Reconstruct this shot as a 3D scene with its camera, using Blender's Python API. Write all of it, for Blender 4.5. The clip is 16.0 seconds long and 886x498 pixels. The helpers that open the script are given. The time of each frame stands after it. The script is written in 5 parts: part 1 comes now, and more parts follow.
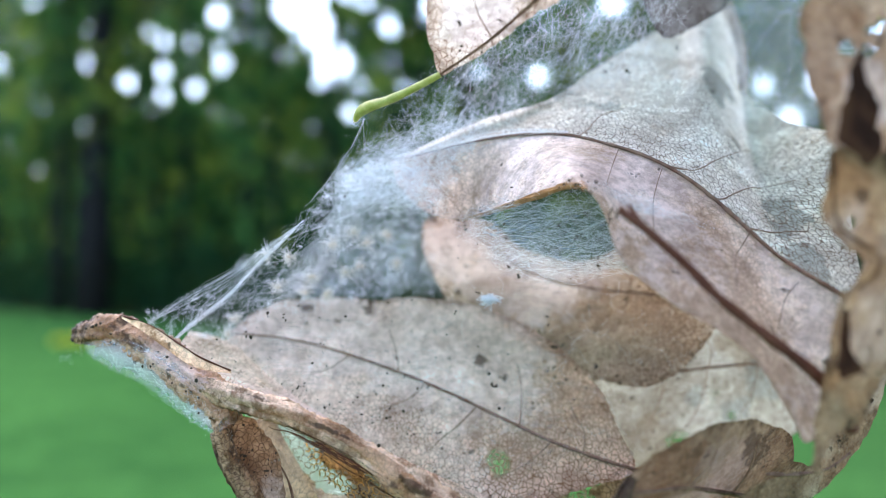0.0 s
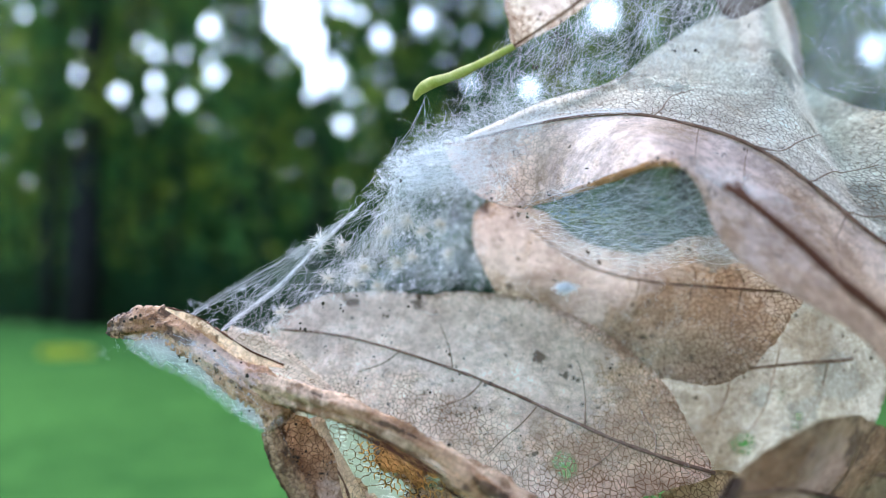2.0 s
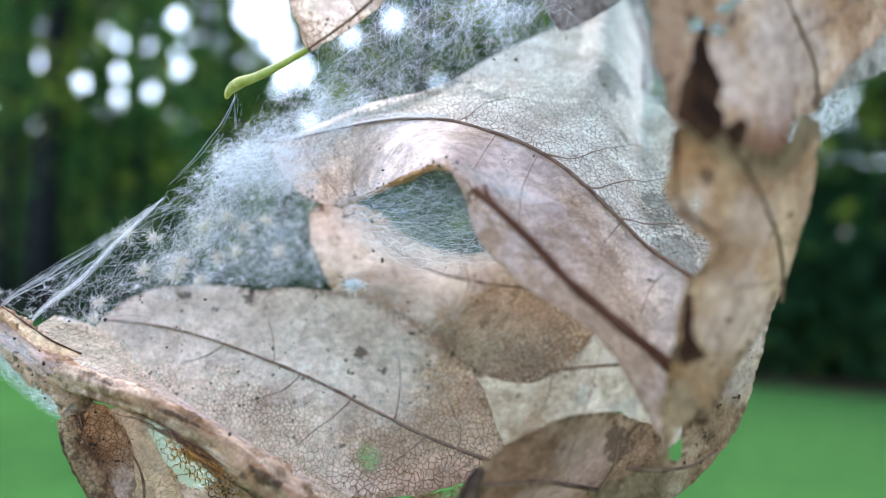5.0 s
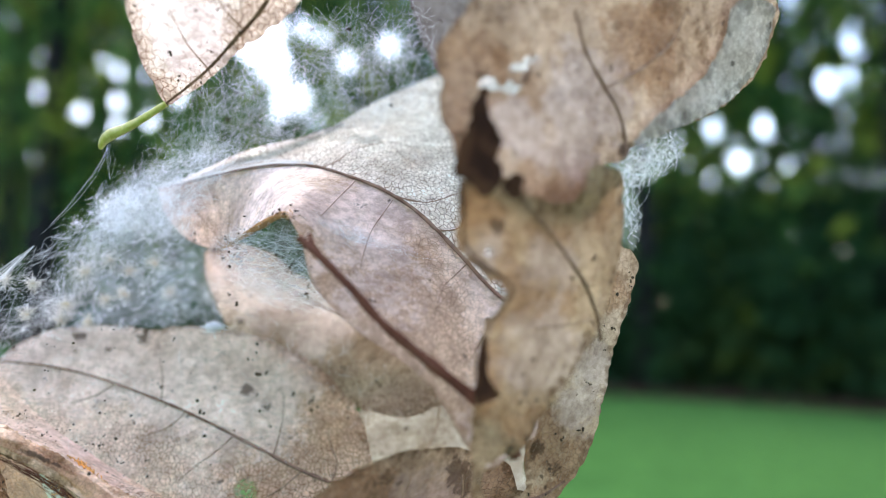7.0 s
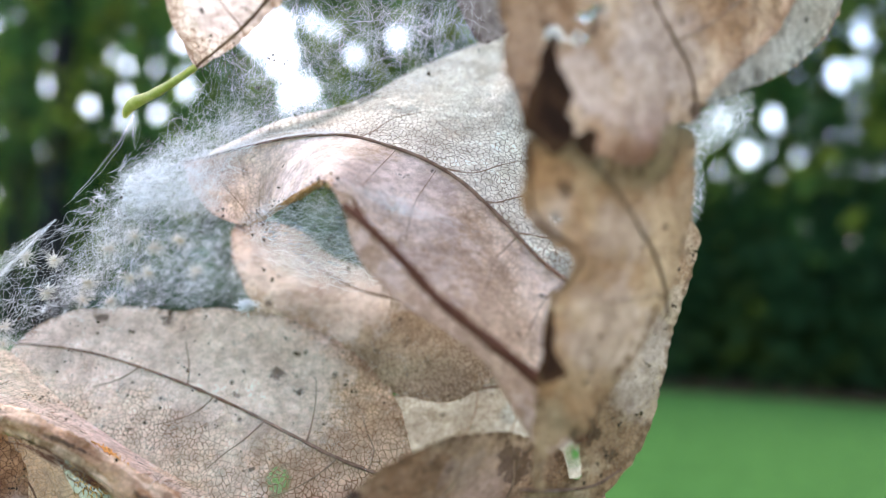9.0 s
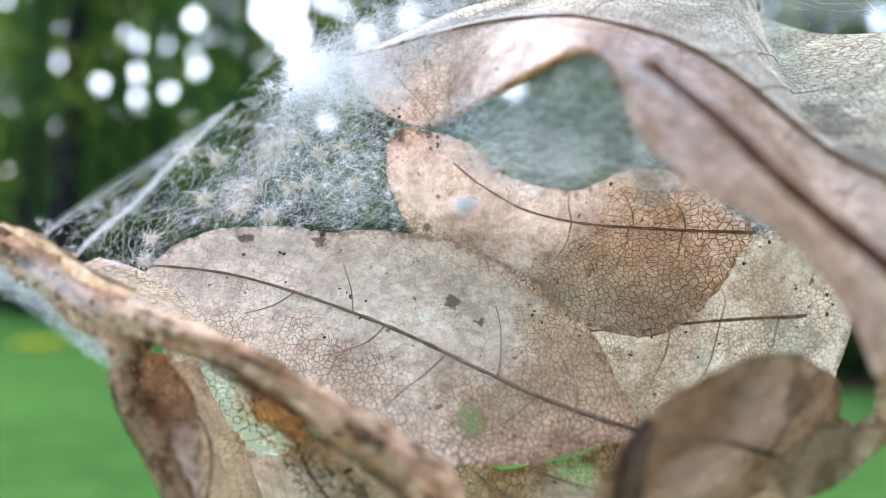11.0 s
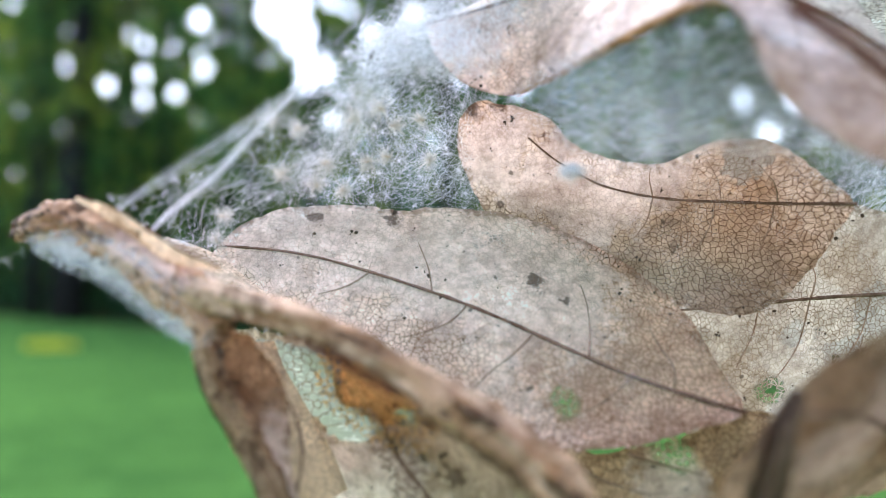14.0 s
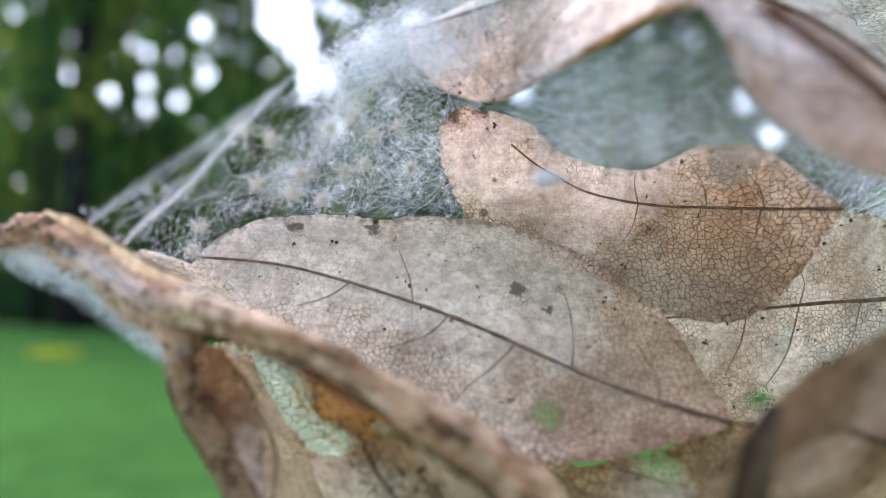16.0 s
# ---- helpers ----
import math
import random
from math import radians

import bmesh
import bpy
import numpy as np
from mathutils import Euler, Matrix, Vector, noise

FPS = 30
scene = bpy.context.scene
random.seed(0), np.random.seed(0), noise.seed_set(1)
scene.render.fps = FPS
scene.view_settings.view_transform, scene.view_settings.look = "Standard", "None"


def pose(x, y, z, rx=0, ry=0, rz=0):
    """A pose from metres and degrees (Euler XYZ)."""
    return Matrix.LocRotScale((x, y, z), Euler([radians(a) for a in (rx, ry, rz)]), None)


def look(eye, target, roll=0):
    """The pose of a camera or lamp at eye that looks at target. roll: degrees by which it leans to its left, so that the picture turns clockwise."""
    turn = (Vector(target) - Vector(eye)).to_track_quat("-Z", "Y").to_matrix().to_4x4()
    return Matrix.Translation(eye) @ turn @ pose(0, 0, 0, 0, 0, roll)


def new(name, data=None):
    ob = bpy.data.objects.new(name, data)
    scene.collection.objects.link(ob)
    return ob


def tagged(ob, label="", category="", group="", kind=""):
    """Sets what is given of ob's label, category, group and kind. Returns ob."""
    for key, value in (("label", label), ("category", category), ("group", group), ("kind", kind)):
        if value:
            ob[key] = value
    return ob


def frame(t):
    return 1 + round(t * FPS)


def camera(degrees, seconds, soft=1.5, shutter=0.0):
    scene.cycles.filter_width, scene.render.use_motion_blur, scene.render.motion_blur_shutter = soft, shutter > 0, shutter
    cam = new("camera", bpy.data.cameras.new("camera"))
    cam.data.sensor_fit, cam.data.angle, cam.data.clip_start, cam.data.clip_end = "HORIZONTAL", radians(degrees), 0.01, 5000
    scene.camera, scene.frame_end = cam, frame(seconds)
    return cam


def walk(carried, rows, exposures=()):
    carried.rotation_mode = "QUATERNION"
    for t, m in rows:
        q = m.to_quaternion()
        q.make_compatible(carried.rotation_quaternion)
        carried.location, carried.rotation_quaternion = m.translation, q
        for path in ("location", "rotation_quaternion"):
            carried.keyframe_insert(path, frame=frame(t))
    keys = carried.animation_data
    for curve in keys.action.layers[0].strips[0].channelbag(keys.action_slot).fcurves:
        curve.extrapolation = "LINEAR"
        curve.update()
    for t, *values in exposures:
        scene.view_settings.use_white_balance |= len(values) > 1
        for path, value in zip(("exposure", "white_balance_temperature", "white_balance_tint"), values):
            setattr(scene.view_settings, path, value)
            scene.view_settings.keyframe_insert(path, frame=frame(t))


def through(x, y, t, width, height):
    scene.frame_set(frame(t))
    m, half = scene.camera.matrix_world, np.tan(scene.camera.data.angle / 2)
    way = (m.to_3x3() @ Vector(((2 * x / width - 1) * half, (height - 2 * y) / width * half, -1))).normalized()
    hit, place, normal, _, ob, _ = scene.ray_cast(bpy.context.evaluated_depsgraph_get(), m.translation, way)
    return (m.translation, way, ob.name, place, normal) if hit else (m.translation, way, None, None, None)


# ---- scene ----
import collections

from mathutils.geometry import delaunay_2d_cdt

cam = camera(54.0, 16.0, soft=0.95)
# Eye and target in centimetres.
PATH = [
    (0, (0.4841, 0.2639, 130.1652), (0.566, 100.191, 133.989), 0.221),
    (0.5, (-0.0602, 0.5452, 130.1337), (-0.478, 100.446, 134.570), 0.162),
    (1, (-0.2664, 0.5055, 129.8861), (0.392, 100.356, 135.315), 0.689),
    (1.5, (-0.4332, 1.0921, 129.8640), (0.375, 100.997, 134.141), 0.774),
    (2, (-0.2461, 0.8672, 129.9397), (0.823, 100.727, 135.115), 0.273),
    (2.5, (-0.2124, 0.8994, 129.9354), (0.596, 100.782, 134.722), 0.617),
    (3, (-0.2164, 0.8884, 129.8984), (0.601, 100.754, 135.021), 0.598),
    (3.5, (-0.1788, 0.7712, 129.9828), (0.030, 100.634, 135.210), 0.718),
    (4, (0.1772, 0.5835, 130.0068), (1.287, 100.406, 135.859), 0.889),
    (4.5, (0.5926, 0.6295, 130.0404), (3.012, 100.428, 135.907), 1.018),
    (5, (1.3452, 0.5510, 129.9227), (6.467, 100.276, 135.272), 1.614),
    (7.5, (2.7452, 0.0722, 130.1276), (7.655, 99.602, 138.477), 0.605),
    (8, (2.5612, 0.4144, 129.9590), (6.621, 100.056, 137.376), 0.814),
    (8.5, (2.4376, 0.5507, 129.9688), (6.138, 100.200, 137.471), 0.691),
    (9, (2.3878, 0.6607, 129.9584), (6.626, 100.309, 137.181), 0.752),
    (9.5, (2.1237, 0.6660, 129.8325), (4.762, 100.407, 136.522), 0.815),
    (10, (1.5217, 1.2081, 129.6140), (4.187, 101.034, 134.873), 1.136),
    (12.5, (0.0794, 2.3453, 129.0903), (3.551, 102.161, 134.059), 1.699),
    (13, (0.0815, 2.4250, 129.0377), (3.519, 102.256, 133.733), 1.435),
    (13.5, (-0.1349, 2.4422, 129.1489), (1.831, 102.295, 134.203), 1.187),
    (14, (-0.1287, 2.4710, 129.1114), (2.287, 102.321, 134.027), 0.961),
    (14.5, (-0.0876, 2.4671, 129.1457), (2.097, 102.301, 134.482), 0.561),
    (15, (0.0603, 2.4748, 129.2258), (2.361, 102.292, 134.818), 0.253),
    (15.5, (0.0871, 2.5510, 129.1863), (2.101, 102.387, 134.547), 0.454),
    (16, (0.0835, 2.5887, 129.1626), (2.103, 102.419, 134.624), 0.420),
]
CM = 0.01
EXPOSURE = 2.81
walk(cam, [(t, look(Vector(eye) * CM, Vector(target) * CM, roll)) for t, eye, target, roll in PATH],
     exposures=[(0.0, EXPOSURE - 0.06, 6750, 12), (4.0, EXPOSURE - 0.03, 6750, 12), (7.5, EXPOSURE, 7400, 16), (9.0, EXPOSURE + 0.02, 7550, 17),
                (10.0, EXPOSURE + 0.1, 7700, 16), (12.5, EXPOSURE + 0.1, 7450, 18), (13.5, EXPOSURE + 0.08, 7450, 18), (14.5, EXPOSURE - 0.02, 7450, 18), (15.0, EXPOSURE - 0.13, 7450, 18), (16.0, EXPOSURE - 0.18, 7450, 18)])
# A close-up lens: shallow depth of field.
cam.data.dof.use_dof = True
cam.data.dof.focus_distance = 0.087
cam.data.dof.aperture_fstop = 15.5

# ---- world and sun ----
SUN_HEIGHT, SUN_TURN = 52.0, -25.0
world = bpy.data.worlds.new("sky")
scene.world = world
world.use_nodes = True
wn = world.node_tree
sky = wn.nodes.new("ShaderNodeTexSky")
sky.sky_type, sky.sun_disc = "NISHITA", False
sky.sun_elevation, sky.sun_rotation = radians(SUN_HEIGHT), radians(SUN_TURN)
sky.air_density, sky.dust_density, sky.ozone_density = 1.0, 1.0, 1.5
wn.links.new(sky.outputs["Color"], wn.nodes["Background"].inputs["Color"])
wn.nodes["Background"].inputs["Strength"].default_value = 0.12
sun = new("sun", bpy.data.lights.new("sun", "SUN"))
sun.data.energy, sun.data.angle, sun.data.color = 0.6, radians(40), (1.0, 0.96, 0.9)
sun_way = Vector((math.sin(radians(SUN_TURN)) * math.cos(radians(SUN_HEIGHT)),
                  math.cos(radians(SUN_TURN)) * math.cos(radians(SUN_HEIGHT)), math.sin(radians(SUN_HEIGHT))))
sun.matrix_world = look((0, 0, 30), Vector((0, 0, 30)) - sun_way)


# ---- materials ----
class Nodes:
    """A node tree with short ways to add and link nodes."""

    def __init__(self, name):
        self.mat = bpy.data.materials.new(name)
        self.mat.use_nodes = True
        self.tree = self.mat.node_tree
        self.tree.nodes.clear()
        self.out = self.tree.nodes.new("ShaderNodeOutputMaterial")

    def add(self, kind, values=None, **settings):
        node = self.tree.nodes.new(kind)
        if "operation" in settings:
            node.operation = settings["operation"]
        if "use_clamp" in settings:
            node.use_clamp = settings["use_clamp"]
        if "interpolation_type" in settings:
            node.interpolation_type = settings["interpolation_type"]
        if "data_type" in settings:
            node.data_type = settings["data_type"]
        if "blend_type" in settings:
            node.blend_type = settings["blend_type"]
        if "voronoi_dimensions" in settings:
            node.voronoi_dimensions = settings["voronoi_dimensions"]
        if "feature" in settings:
            node.feature = settings["feature"]
        if "attribute_name" in settings:
            node.attribute_name = settings["attribute_name"]
        for key, value in (values or {}).items():
            if isinstance(value, bpy.types.NodeSocket):
                self.tree.links.new(value, node.inputs[key])
            else:
                node.inputs[key].default_value = value
        return node

    def math(self, op, a, b=0.0, clamp=False):
        return self.add("ShaderNodeMath", {0: a, 1: b}, operation=op, use_clamp=clamp).outputs[0]

    def ramp(self, value, low, high, to_low=0.0, to_high=1.0):
        return self.add("ShaderNodeMapRange", {"Value": value, "From Min": low, "From Max": high, "To Min": to_low, "To Max": to_high},
                        interpolation_type="SMOOTHSTEP").outputs["Result"]

    def mix(self, fac, a, b):
        return self.add("ShaderNodeMix", {0: fac, 6: a, 7: b}, data_type="RGBA").outputs[2]

    def noise(self, vector, scale, detail=3.0, rough=0.55):
        return self.add("ShaderNodeTexNoise", {"Vector": vector, "Scale": scale, "Detail": detail, "Roughness": rough}).outputs["Fac"]

    def shade(self, fac, a, b):
        return self.add("ShaderNodeMixShader", {0: fac, 1: a, 2: b}).outputs[0]

    def finish(self, shader):
        self.tree.links.new(shader, self.out.inputs["Surface"])
        return self.mat


def rgb(r, g, b):
    return (r, g, b, 1.0)


def leaf_material(name, base, stain, vein, lace=0.0, thin=0.5, stained=0.5, shift=0.0, net=1.0, mottle=0.15, spots=300.0, least=0.08):
    """A dead, skeletonised leaf: a net of fine veins, stains, and places where only the net is left."""
    n = Nodes(name)
    place = n.add("ShaderNodeTexCoord").outputs["Object"]
    moved = n.add("ShaderNodeVectorMath", {0: place, 1: (shift, shift * 0.7, shift * 1.3)}, operation="ADD").outputs[0]
    warp = n.add("ShaderNodeTexNoise", {"Vector": moved, "Scale": 500.0, "Detail": 2.0}).outputs["Color"]
    warp = n.add("ShaderNodeVectorMath", {0: warp, 1: (0.5, 0.5, 0.5)}, operation="SUBTRACT").outputs[0]
    warp = n.add("ShaderNodeVectorMath", {0: warp, "Scale": 0.0013}, operation="SCALE").outputs[0]
    crooked = n.add("ShaderNodeVectorMath", {0: moved, 1: warp}, operation="ADD").outputs[0]
    split = n.add("ShaderNodeSeparateXYZ", {0: crooked}).outputs
    flat = n.add("ShaderNodeCombineXYZ", {0: split[0], 1: split[2]}).outputs[0]
    fine = n.add("ShaderNodeTexVoronoi", {"Vector": flat, "Scale": 1900.0, "Randomness": 1.0}, feature="DISTANCE_TO_EDGE", voronoi_dimensions="2D").outputs["Distance"]
    coarse = n.add("ShaderNodeTexVoronoi", {"Vector": flat, "Scale": 1150.0}, feature="DISTANCE_TO_EDGE", voronoi_dimensions="2D").outputs["Distance"]
    fine_line = n.ramp(fine, 0.02, 0.115, 0.9, 0.0)
    coarse_line = n.ramp(coarse, 0.01, 0.04, 1.0, 0.0)
    strength = n.ramp(n.noise(moved, 110.0, 4.0, 0.6), 0.38, 0.64, least, 0.95)
    lines = n.math("MULTIPLY", n.math("MAXIMUM", n.math("MULTIPLY", fine_line, strength), n.math("MULTIPLY", coarse_line, n.math("MULTIPLY", n.math("ADD", strength, 0.1), 0.4))), net)
    blotch = n.ramp(n.noise(moved, 75.0, 5.0, 0.6), 0.62 - 0.3 * stained, 0.75 - 0.1 * stained)
    grain = n.noise(moved, 900.0, 4.0, 0.7)
    speck = n.ramp(n.noise(moved, 620.0, 2.0, 0.5), 0.70, 0.75, 0.0, 0.75)
    colour = n.mix(blotch, rgb(*base), rgb(*stain))
    colour = n.mix(n.ramp(grain, 0.3, 0.7, 0.0, 0.3), colour, rgb(*[min(1.0, v * 1.35) for v in base]))
    dirt = n.ramp(n.noise(moved, spots, 6.0, 0.72), 0.58 - 0.14 * mottle, 0.70 - 0.12 * mottle, 0.0, min(1.0, mottle * 1.1))
    colour = n.mix(dirt, colour, rgb(*[v * 0.45 for v in stain]))
    # Stains, scorched places, felted places and the withered margin, each with its own ragged shape.
    ragged = n.math("SUBTRACT", n.math("ADD", n.math("MULTIPLY", n.noise(moved, 330.0, 5.0, 0.65), 1.1), n.math("MULTIPLY", n.noise(moved, 1500.0, 3.0, 0.6), 0.5)), 0.8)
    ragged = n.math("MULTIPLY", ragged, 2.4)

    def mark(kind, low, high, top):
        at = n.add("ShaderNodeAttribute", attribute_name=kind).outputs["Fac"]
        return n.ramp(n.math("ADD", at, n.math("MULTIPLY", ragged, n.ramp(at, 0.0, 0.25))), low, high, 0.0, top)

    felt = mark("veil", 0.1, 0.75, 0.75)
    stains = mark("brown", 0.15, 0.6, 1.0)
    lines = n.math("MAXIMUM", lines, n.math("MULTIPLY", n.math("MULTIPLY", fine_line, stains), 0.8 * net))
    lines = n.math("MULTIPLY", lines, n.math("SUBTRACT", 1.0, n.math("MULTIPLY", felt, 0.95)))
    colour = n.mix(n.math("MULTIPLY", stains, 0.55), colour, rgb(*[v * k for v, k in zip(stain, (0.85, 0.74, 0.66))]))
    colour = n.mix(n.math("MULTIPLY", felt, 0.85), colour, rgb(*[0.6 * v + 0.45 * k * sum(base) / 3 for v, k in zip(base, (1.12, 0.97, 1.10))]))
    colour = n.mix(mark("grey", 0.3, 0.6, 0.7), colour, rgb(0.30, 0.31, 0.30))
    colour = n.mix(mark("margin", 0.25, 0.9, 0.75), colour, rgb(*[v * 0.5 for v in stain]))
    colour = n.mix(mark("dark", 0.5, 0.85, 0.75), colour, rgb(0.045, 0.024, 0.016))
    # Cloudy weathering: paler and darker drifts at two scales.
    cloud = n.ramp(n.noise(moved, 140.0, 8.0, 0.72), 0.36, 0.66, 0.72, 1.2)
    fleck = n.ramp(n.noise(moved, 1100.0, 4.0, 0.7), 0.36, 0.62, 0.80, 1.10)
    tone = n.math("MULTIPLY", cloud, fleck)
    colour = n.add("ShaderNodeMix", {0: 1.0, 6: colour, 7: n.add("ShaderNodeCombineColor", {0: tone, 1: n.math("POWER", tone, 1.12), 2: n.math("POWER", tone, 1.2)}).outputs[0]}, data_type="RGBA", blend_type="MULTIPLY").outputs[2]
    colour = n.mix(lines, colour, rgb(*vein))
    colour = n.mix(speck, colour, rgb(0.05, 0.03, 0.02))
    height = n.math("ADD", n.math("MULTIPLY", lines, 0.6), n.math("MULTIPLY", grain, 0.5))
    crease = n.add("ShaderNodeBump", {"Strength": 0.65, "Distance": 0.0014, "Height": n.noise(moved, 230.0, 6.0, 0.62)}).outputs["Normal"]
    bump = n.add("ShaderNodeBump", {"Strength": 0.6, "Distance": 0.0003, "Height": height, "Normal": crease}).outputs["Normal"]
    front = n.add("ShaderNodeBsdfDiffuse", {"Color": colour, "Normal": bump}).outputs[0]
    glow = n.add("ShaderNodeBsdfTranslucent", {"Color": colour, "Normal": bump}).outputs[0]
    body = n.shade(thin, front, glow)
    gloss = n.add("ShaderNodeBsdfGlossy", {"Color": rgb(0.9, 0.9, 0.9), "Roughness": 0.38, "Normal": bump}).outputs[0]
    sheen = n.add("ShaderNodeFresnel", {"IOR": 1.38, "Normal": bump}).outputs[0]
    body = n.shade(n.math("MULTIPLY", sheen, 0.2), body, gloss)
    if lace > 0:
        open_place = n.ramp(n.noise(moved, 170.0, 4.0, 0.6), 0.70 - 0.22 * lace, 0.76 - 0.22 * lace)
        eaten = n.add("ShaderNodeAttribute", attribute_name="eaten").outputs["Fac"]
        open_place = n.math("MAXIMUM", open_place, n.ramp(n.math("ADD", eaten, n.math("MULTIPLY", n.noise(moved, 700.0), 0.6)), 0.62, 0.85))
        cells = n.ramp(fine, 0.09, 0.15)
        gone = n.math("MULTIPLY", n.math("MULTIPLY", open_place, cells), 0.62)
        body = n.shade(gone, body, n.add("ShaderNodeBsdfTransparent").outputs[0])
    return n.finish(body)


def silk_film_material(name, low, high, angle, colour=(0.82, 0.88, 0.93), through=0.6):
    """A thin sheet of felted silk, mostly clear, with threads running in three ways."""
    n = Nodes(name)
    place = n.add("ShaderNodeTexCoord").outputs["Object"]
    threads = None
    for turn, fine in ((angle, 2900.0), (angle + 38, 4600.0), (angle - 47, 3600.0)):
        turned = n.add("ShaderNodeMapping", {"Vector": place, "Rotation": (0, radians(turn), 0), "Scale": (0.05, 0.25, 1.0)}).outputs[0]
        band = n.ramp(n.noise(turned, fine, 3.0, 0.6), 0.54, 0.68)
        threads = band if threads is None else n.math("MAXIMUM", threads, band)
    cloud = n.ramp(n.noise(place, 110.0, 6.0, 0.68), 0.44, 0.66)
    cover = n.math("MULTIPLY", n.math("ADD", n.math("MULTIPLY", threads, n.ramp(cloud, 0.0, 1.0, 0.25, 0.7)), n.math("MULTIPLY", cloud, 0.32)), 1.0, True)
    cover = n.ramp(cover, 0.1, 0.9, low, high)
    cover = n.math("MULTIPLY", cover, n.add("ShaderNodeAttribute", attribute_name="fade").outputs["Fac"])
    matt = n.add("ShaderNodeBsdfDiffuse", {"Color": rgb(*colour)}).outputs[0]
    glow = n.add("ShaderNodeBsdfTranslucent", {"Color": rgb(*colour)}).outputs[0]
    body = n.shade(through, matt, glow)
    return n.finish(n.shade(cover, n.add("ShaderNodeBsdfTransparent").outputs[0], body))


def plain_material(name, colour, other, scale, rough=0.8, bump=0.3, depth=0.0005, thin=0.0, gloss=0.2):
    """Two tones mixed by noise at two scales, with fine relief."""
    n = Nodes(name)
    place = n.add("ShaderNodeTexCoord").outputs["Object"]
    coarse = n.ramp(n.noise(place, scale, 5.0, 0.6), 0.35, 0.65)
    grain = n.noise(place, scale * 9.0, 4.0, 0.65)
    tone = n.mix(coarse, rgb(*colour), rgb(*other))
    tone = n.mix(n.ramp(grain, 0.3, 0.75, 0.0, 0.35 if colour[2] < 0.8 else 0.05), tone, rgb(*[v * 0.55 for v in colour]))
    relief = n.add("ShaderNodeBump", {"Strength": bump, "Distance": depth, "Height": grain}).outputs["Normal"]
    body = n.add("ShaderNodeBsdfPrincipled", {"Base Color": tone, "Roughness": rough, "Specular IOR Level": gloss, "Normal": relief}).outputs[0]
    if thin > 0:
        body = n.shade(thin, body, n.add("ShaderNodeBsdfTranslucent", {"Color": tone, "Normal": relief}).outputs[0])
    return n.finish(body)


def foliage_material(name, dark, light, warm):
    """Living leaves; every clump has its own tone, and broad patches are painted as sunlit."""
    n = Nodes(name)
    chance = n.add("ShaderNodeNewGeometry").outputs["Random Per Island"]
    place = n.add("ShaderNodeTexCoord").outputs["Object"]
    # Backlit yellow-green areas of the crowns, put into the leaf colour by broad noise.
    patch = n.ramp(n.noise(place, 0.45, 2.0), 0.48, 0.62)
    tone = n.mix(chance, rgb(*dark), rgb(*light))
    tone = n.mix(n.math("MULTIPLY", patch, n.ramp(chance, 0.1, 0.7)), tone, rgb(*warm))
    matt = n.add("ShaderNodeBsdfPrincipled", {"Base Color": tone, "Roughness": 0.7, "Specular IOR Level": 0.03}).outputs[0]
    glow = n.add("ShaderNodeBsdfTranslucent", {"Color": tone}).outputs[0]
    return n.finish(n.shade(0.65, matt, glow))


def lawn_material():
    n = Nodes("mown_grass")
    place = n.add("ShaderNodeTexCoord").outputs["Object"]
    broad = n.ramp(n.noise(place, 0.25, 4.0, 0.6), 0.3, 0.7)
    tuft = n.noise(place, 6.0, 5.0, 0.7)
    blade = n.noise(place, 90.0, 3.0, 0.7)
    tone = n.mix(broad, rgb(0.028, 0.098, 0.026), rgb(0.062, 0.18, 0.043))
    tone = n.mix(n.ramp(n.noise(place, 1.3, 3.0, 0.6), 0.4, 0.62, 0.0, 0.55), tone, rgb(0.075, 0.205, 0.05))
    # Paler towards +x: the less shaded, sunnier side painted into the grass colour.
    across = n.add("ShaderNodeSeparateXYZ", {0: place}).outputs[0]
    tone = n.mix(n.ramp(n.math("ADD", across, n.math("MULTIPLY", tuft, 2.0)), 0.5, 7.0, 0.0, 0.75), tone, rgb(0.085, 0.215, 0.055))
    tone = n.mix(n.ramp(tuft, 0.35, 0.7, 0.0, 0.5), tone, rgb(0.018, 0.07, 0.016))
    tone = n.mix(n.ramp(blade, 0.4, 0.7, 0.0, 0.4), tone, rgb(0.06, 0.15, 0.05))
    relief = n.add("ShaderNodeBump", {"Strength": 0.5, "Distance": 0.03, "Height": blade}).outputs["Normal"]
    return n.finish(n.add("ShaderNodeBsdfPrincipled", {"Base Color": tone, "Roughness": 0.95, "Specular IOR Level": 0.0, "Normal": relief}).outputs[0])


PINK_TAN = leaf_material("pale_pinkish_leaf", (0.96, 0.69, 0.645), (0.76, 0.48, 0.36), (0.25, 0.11, 0.06), 0.05, 0.70, 0.4, 0.0, 1.2, 0.15, 300.0, 0.35)
RUSTY_PALE = leaf_material("pale_leaf_with_rust", (0.74, 0.68, 0.62), (0.58, 0.46, 0.37), (0.15, 0.075, 0.045), 0.15, 0.55, 0.4, 0.19, 1.3, 0.2)
TAN = leaf_material("tan_leaf", (0.60, 0.475, 0.405), (0.49, 0.32, 0.205), (0.12, 0.058, 0.032), 0.05, 0.55, 0.6, 0.31, 1.2, 0.3, 300.0, 0.4)
MOTTLED = leaf_material("mottled_brown_leaf", (0.68, 0.49, 0.34), (0.44, 0.245, 0.13), (0.12, 0.06, 0.033), 0.25, 0.5, 0.6, 0.43, 1.1, 0.5, 300.0, 0.35)
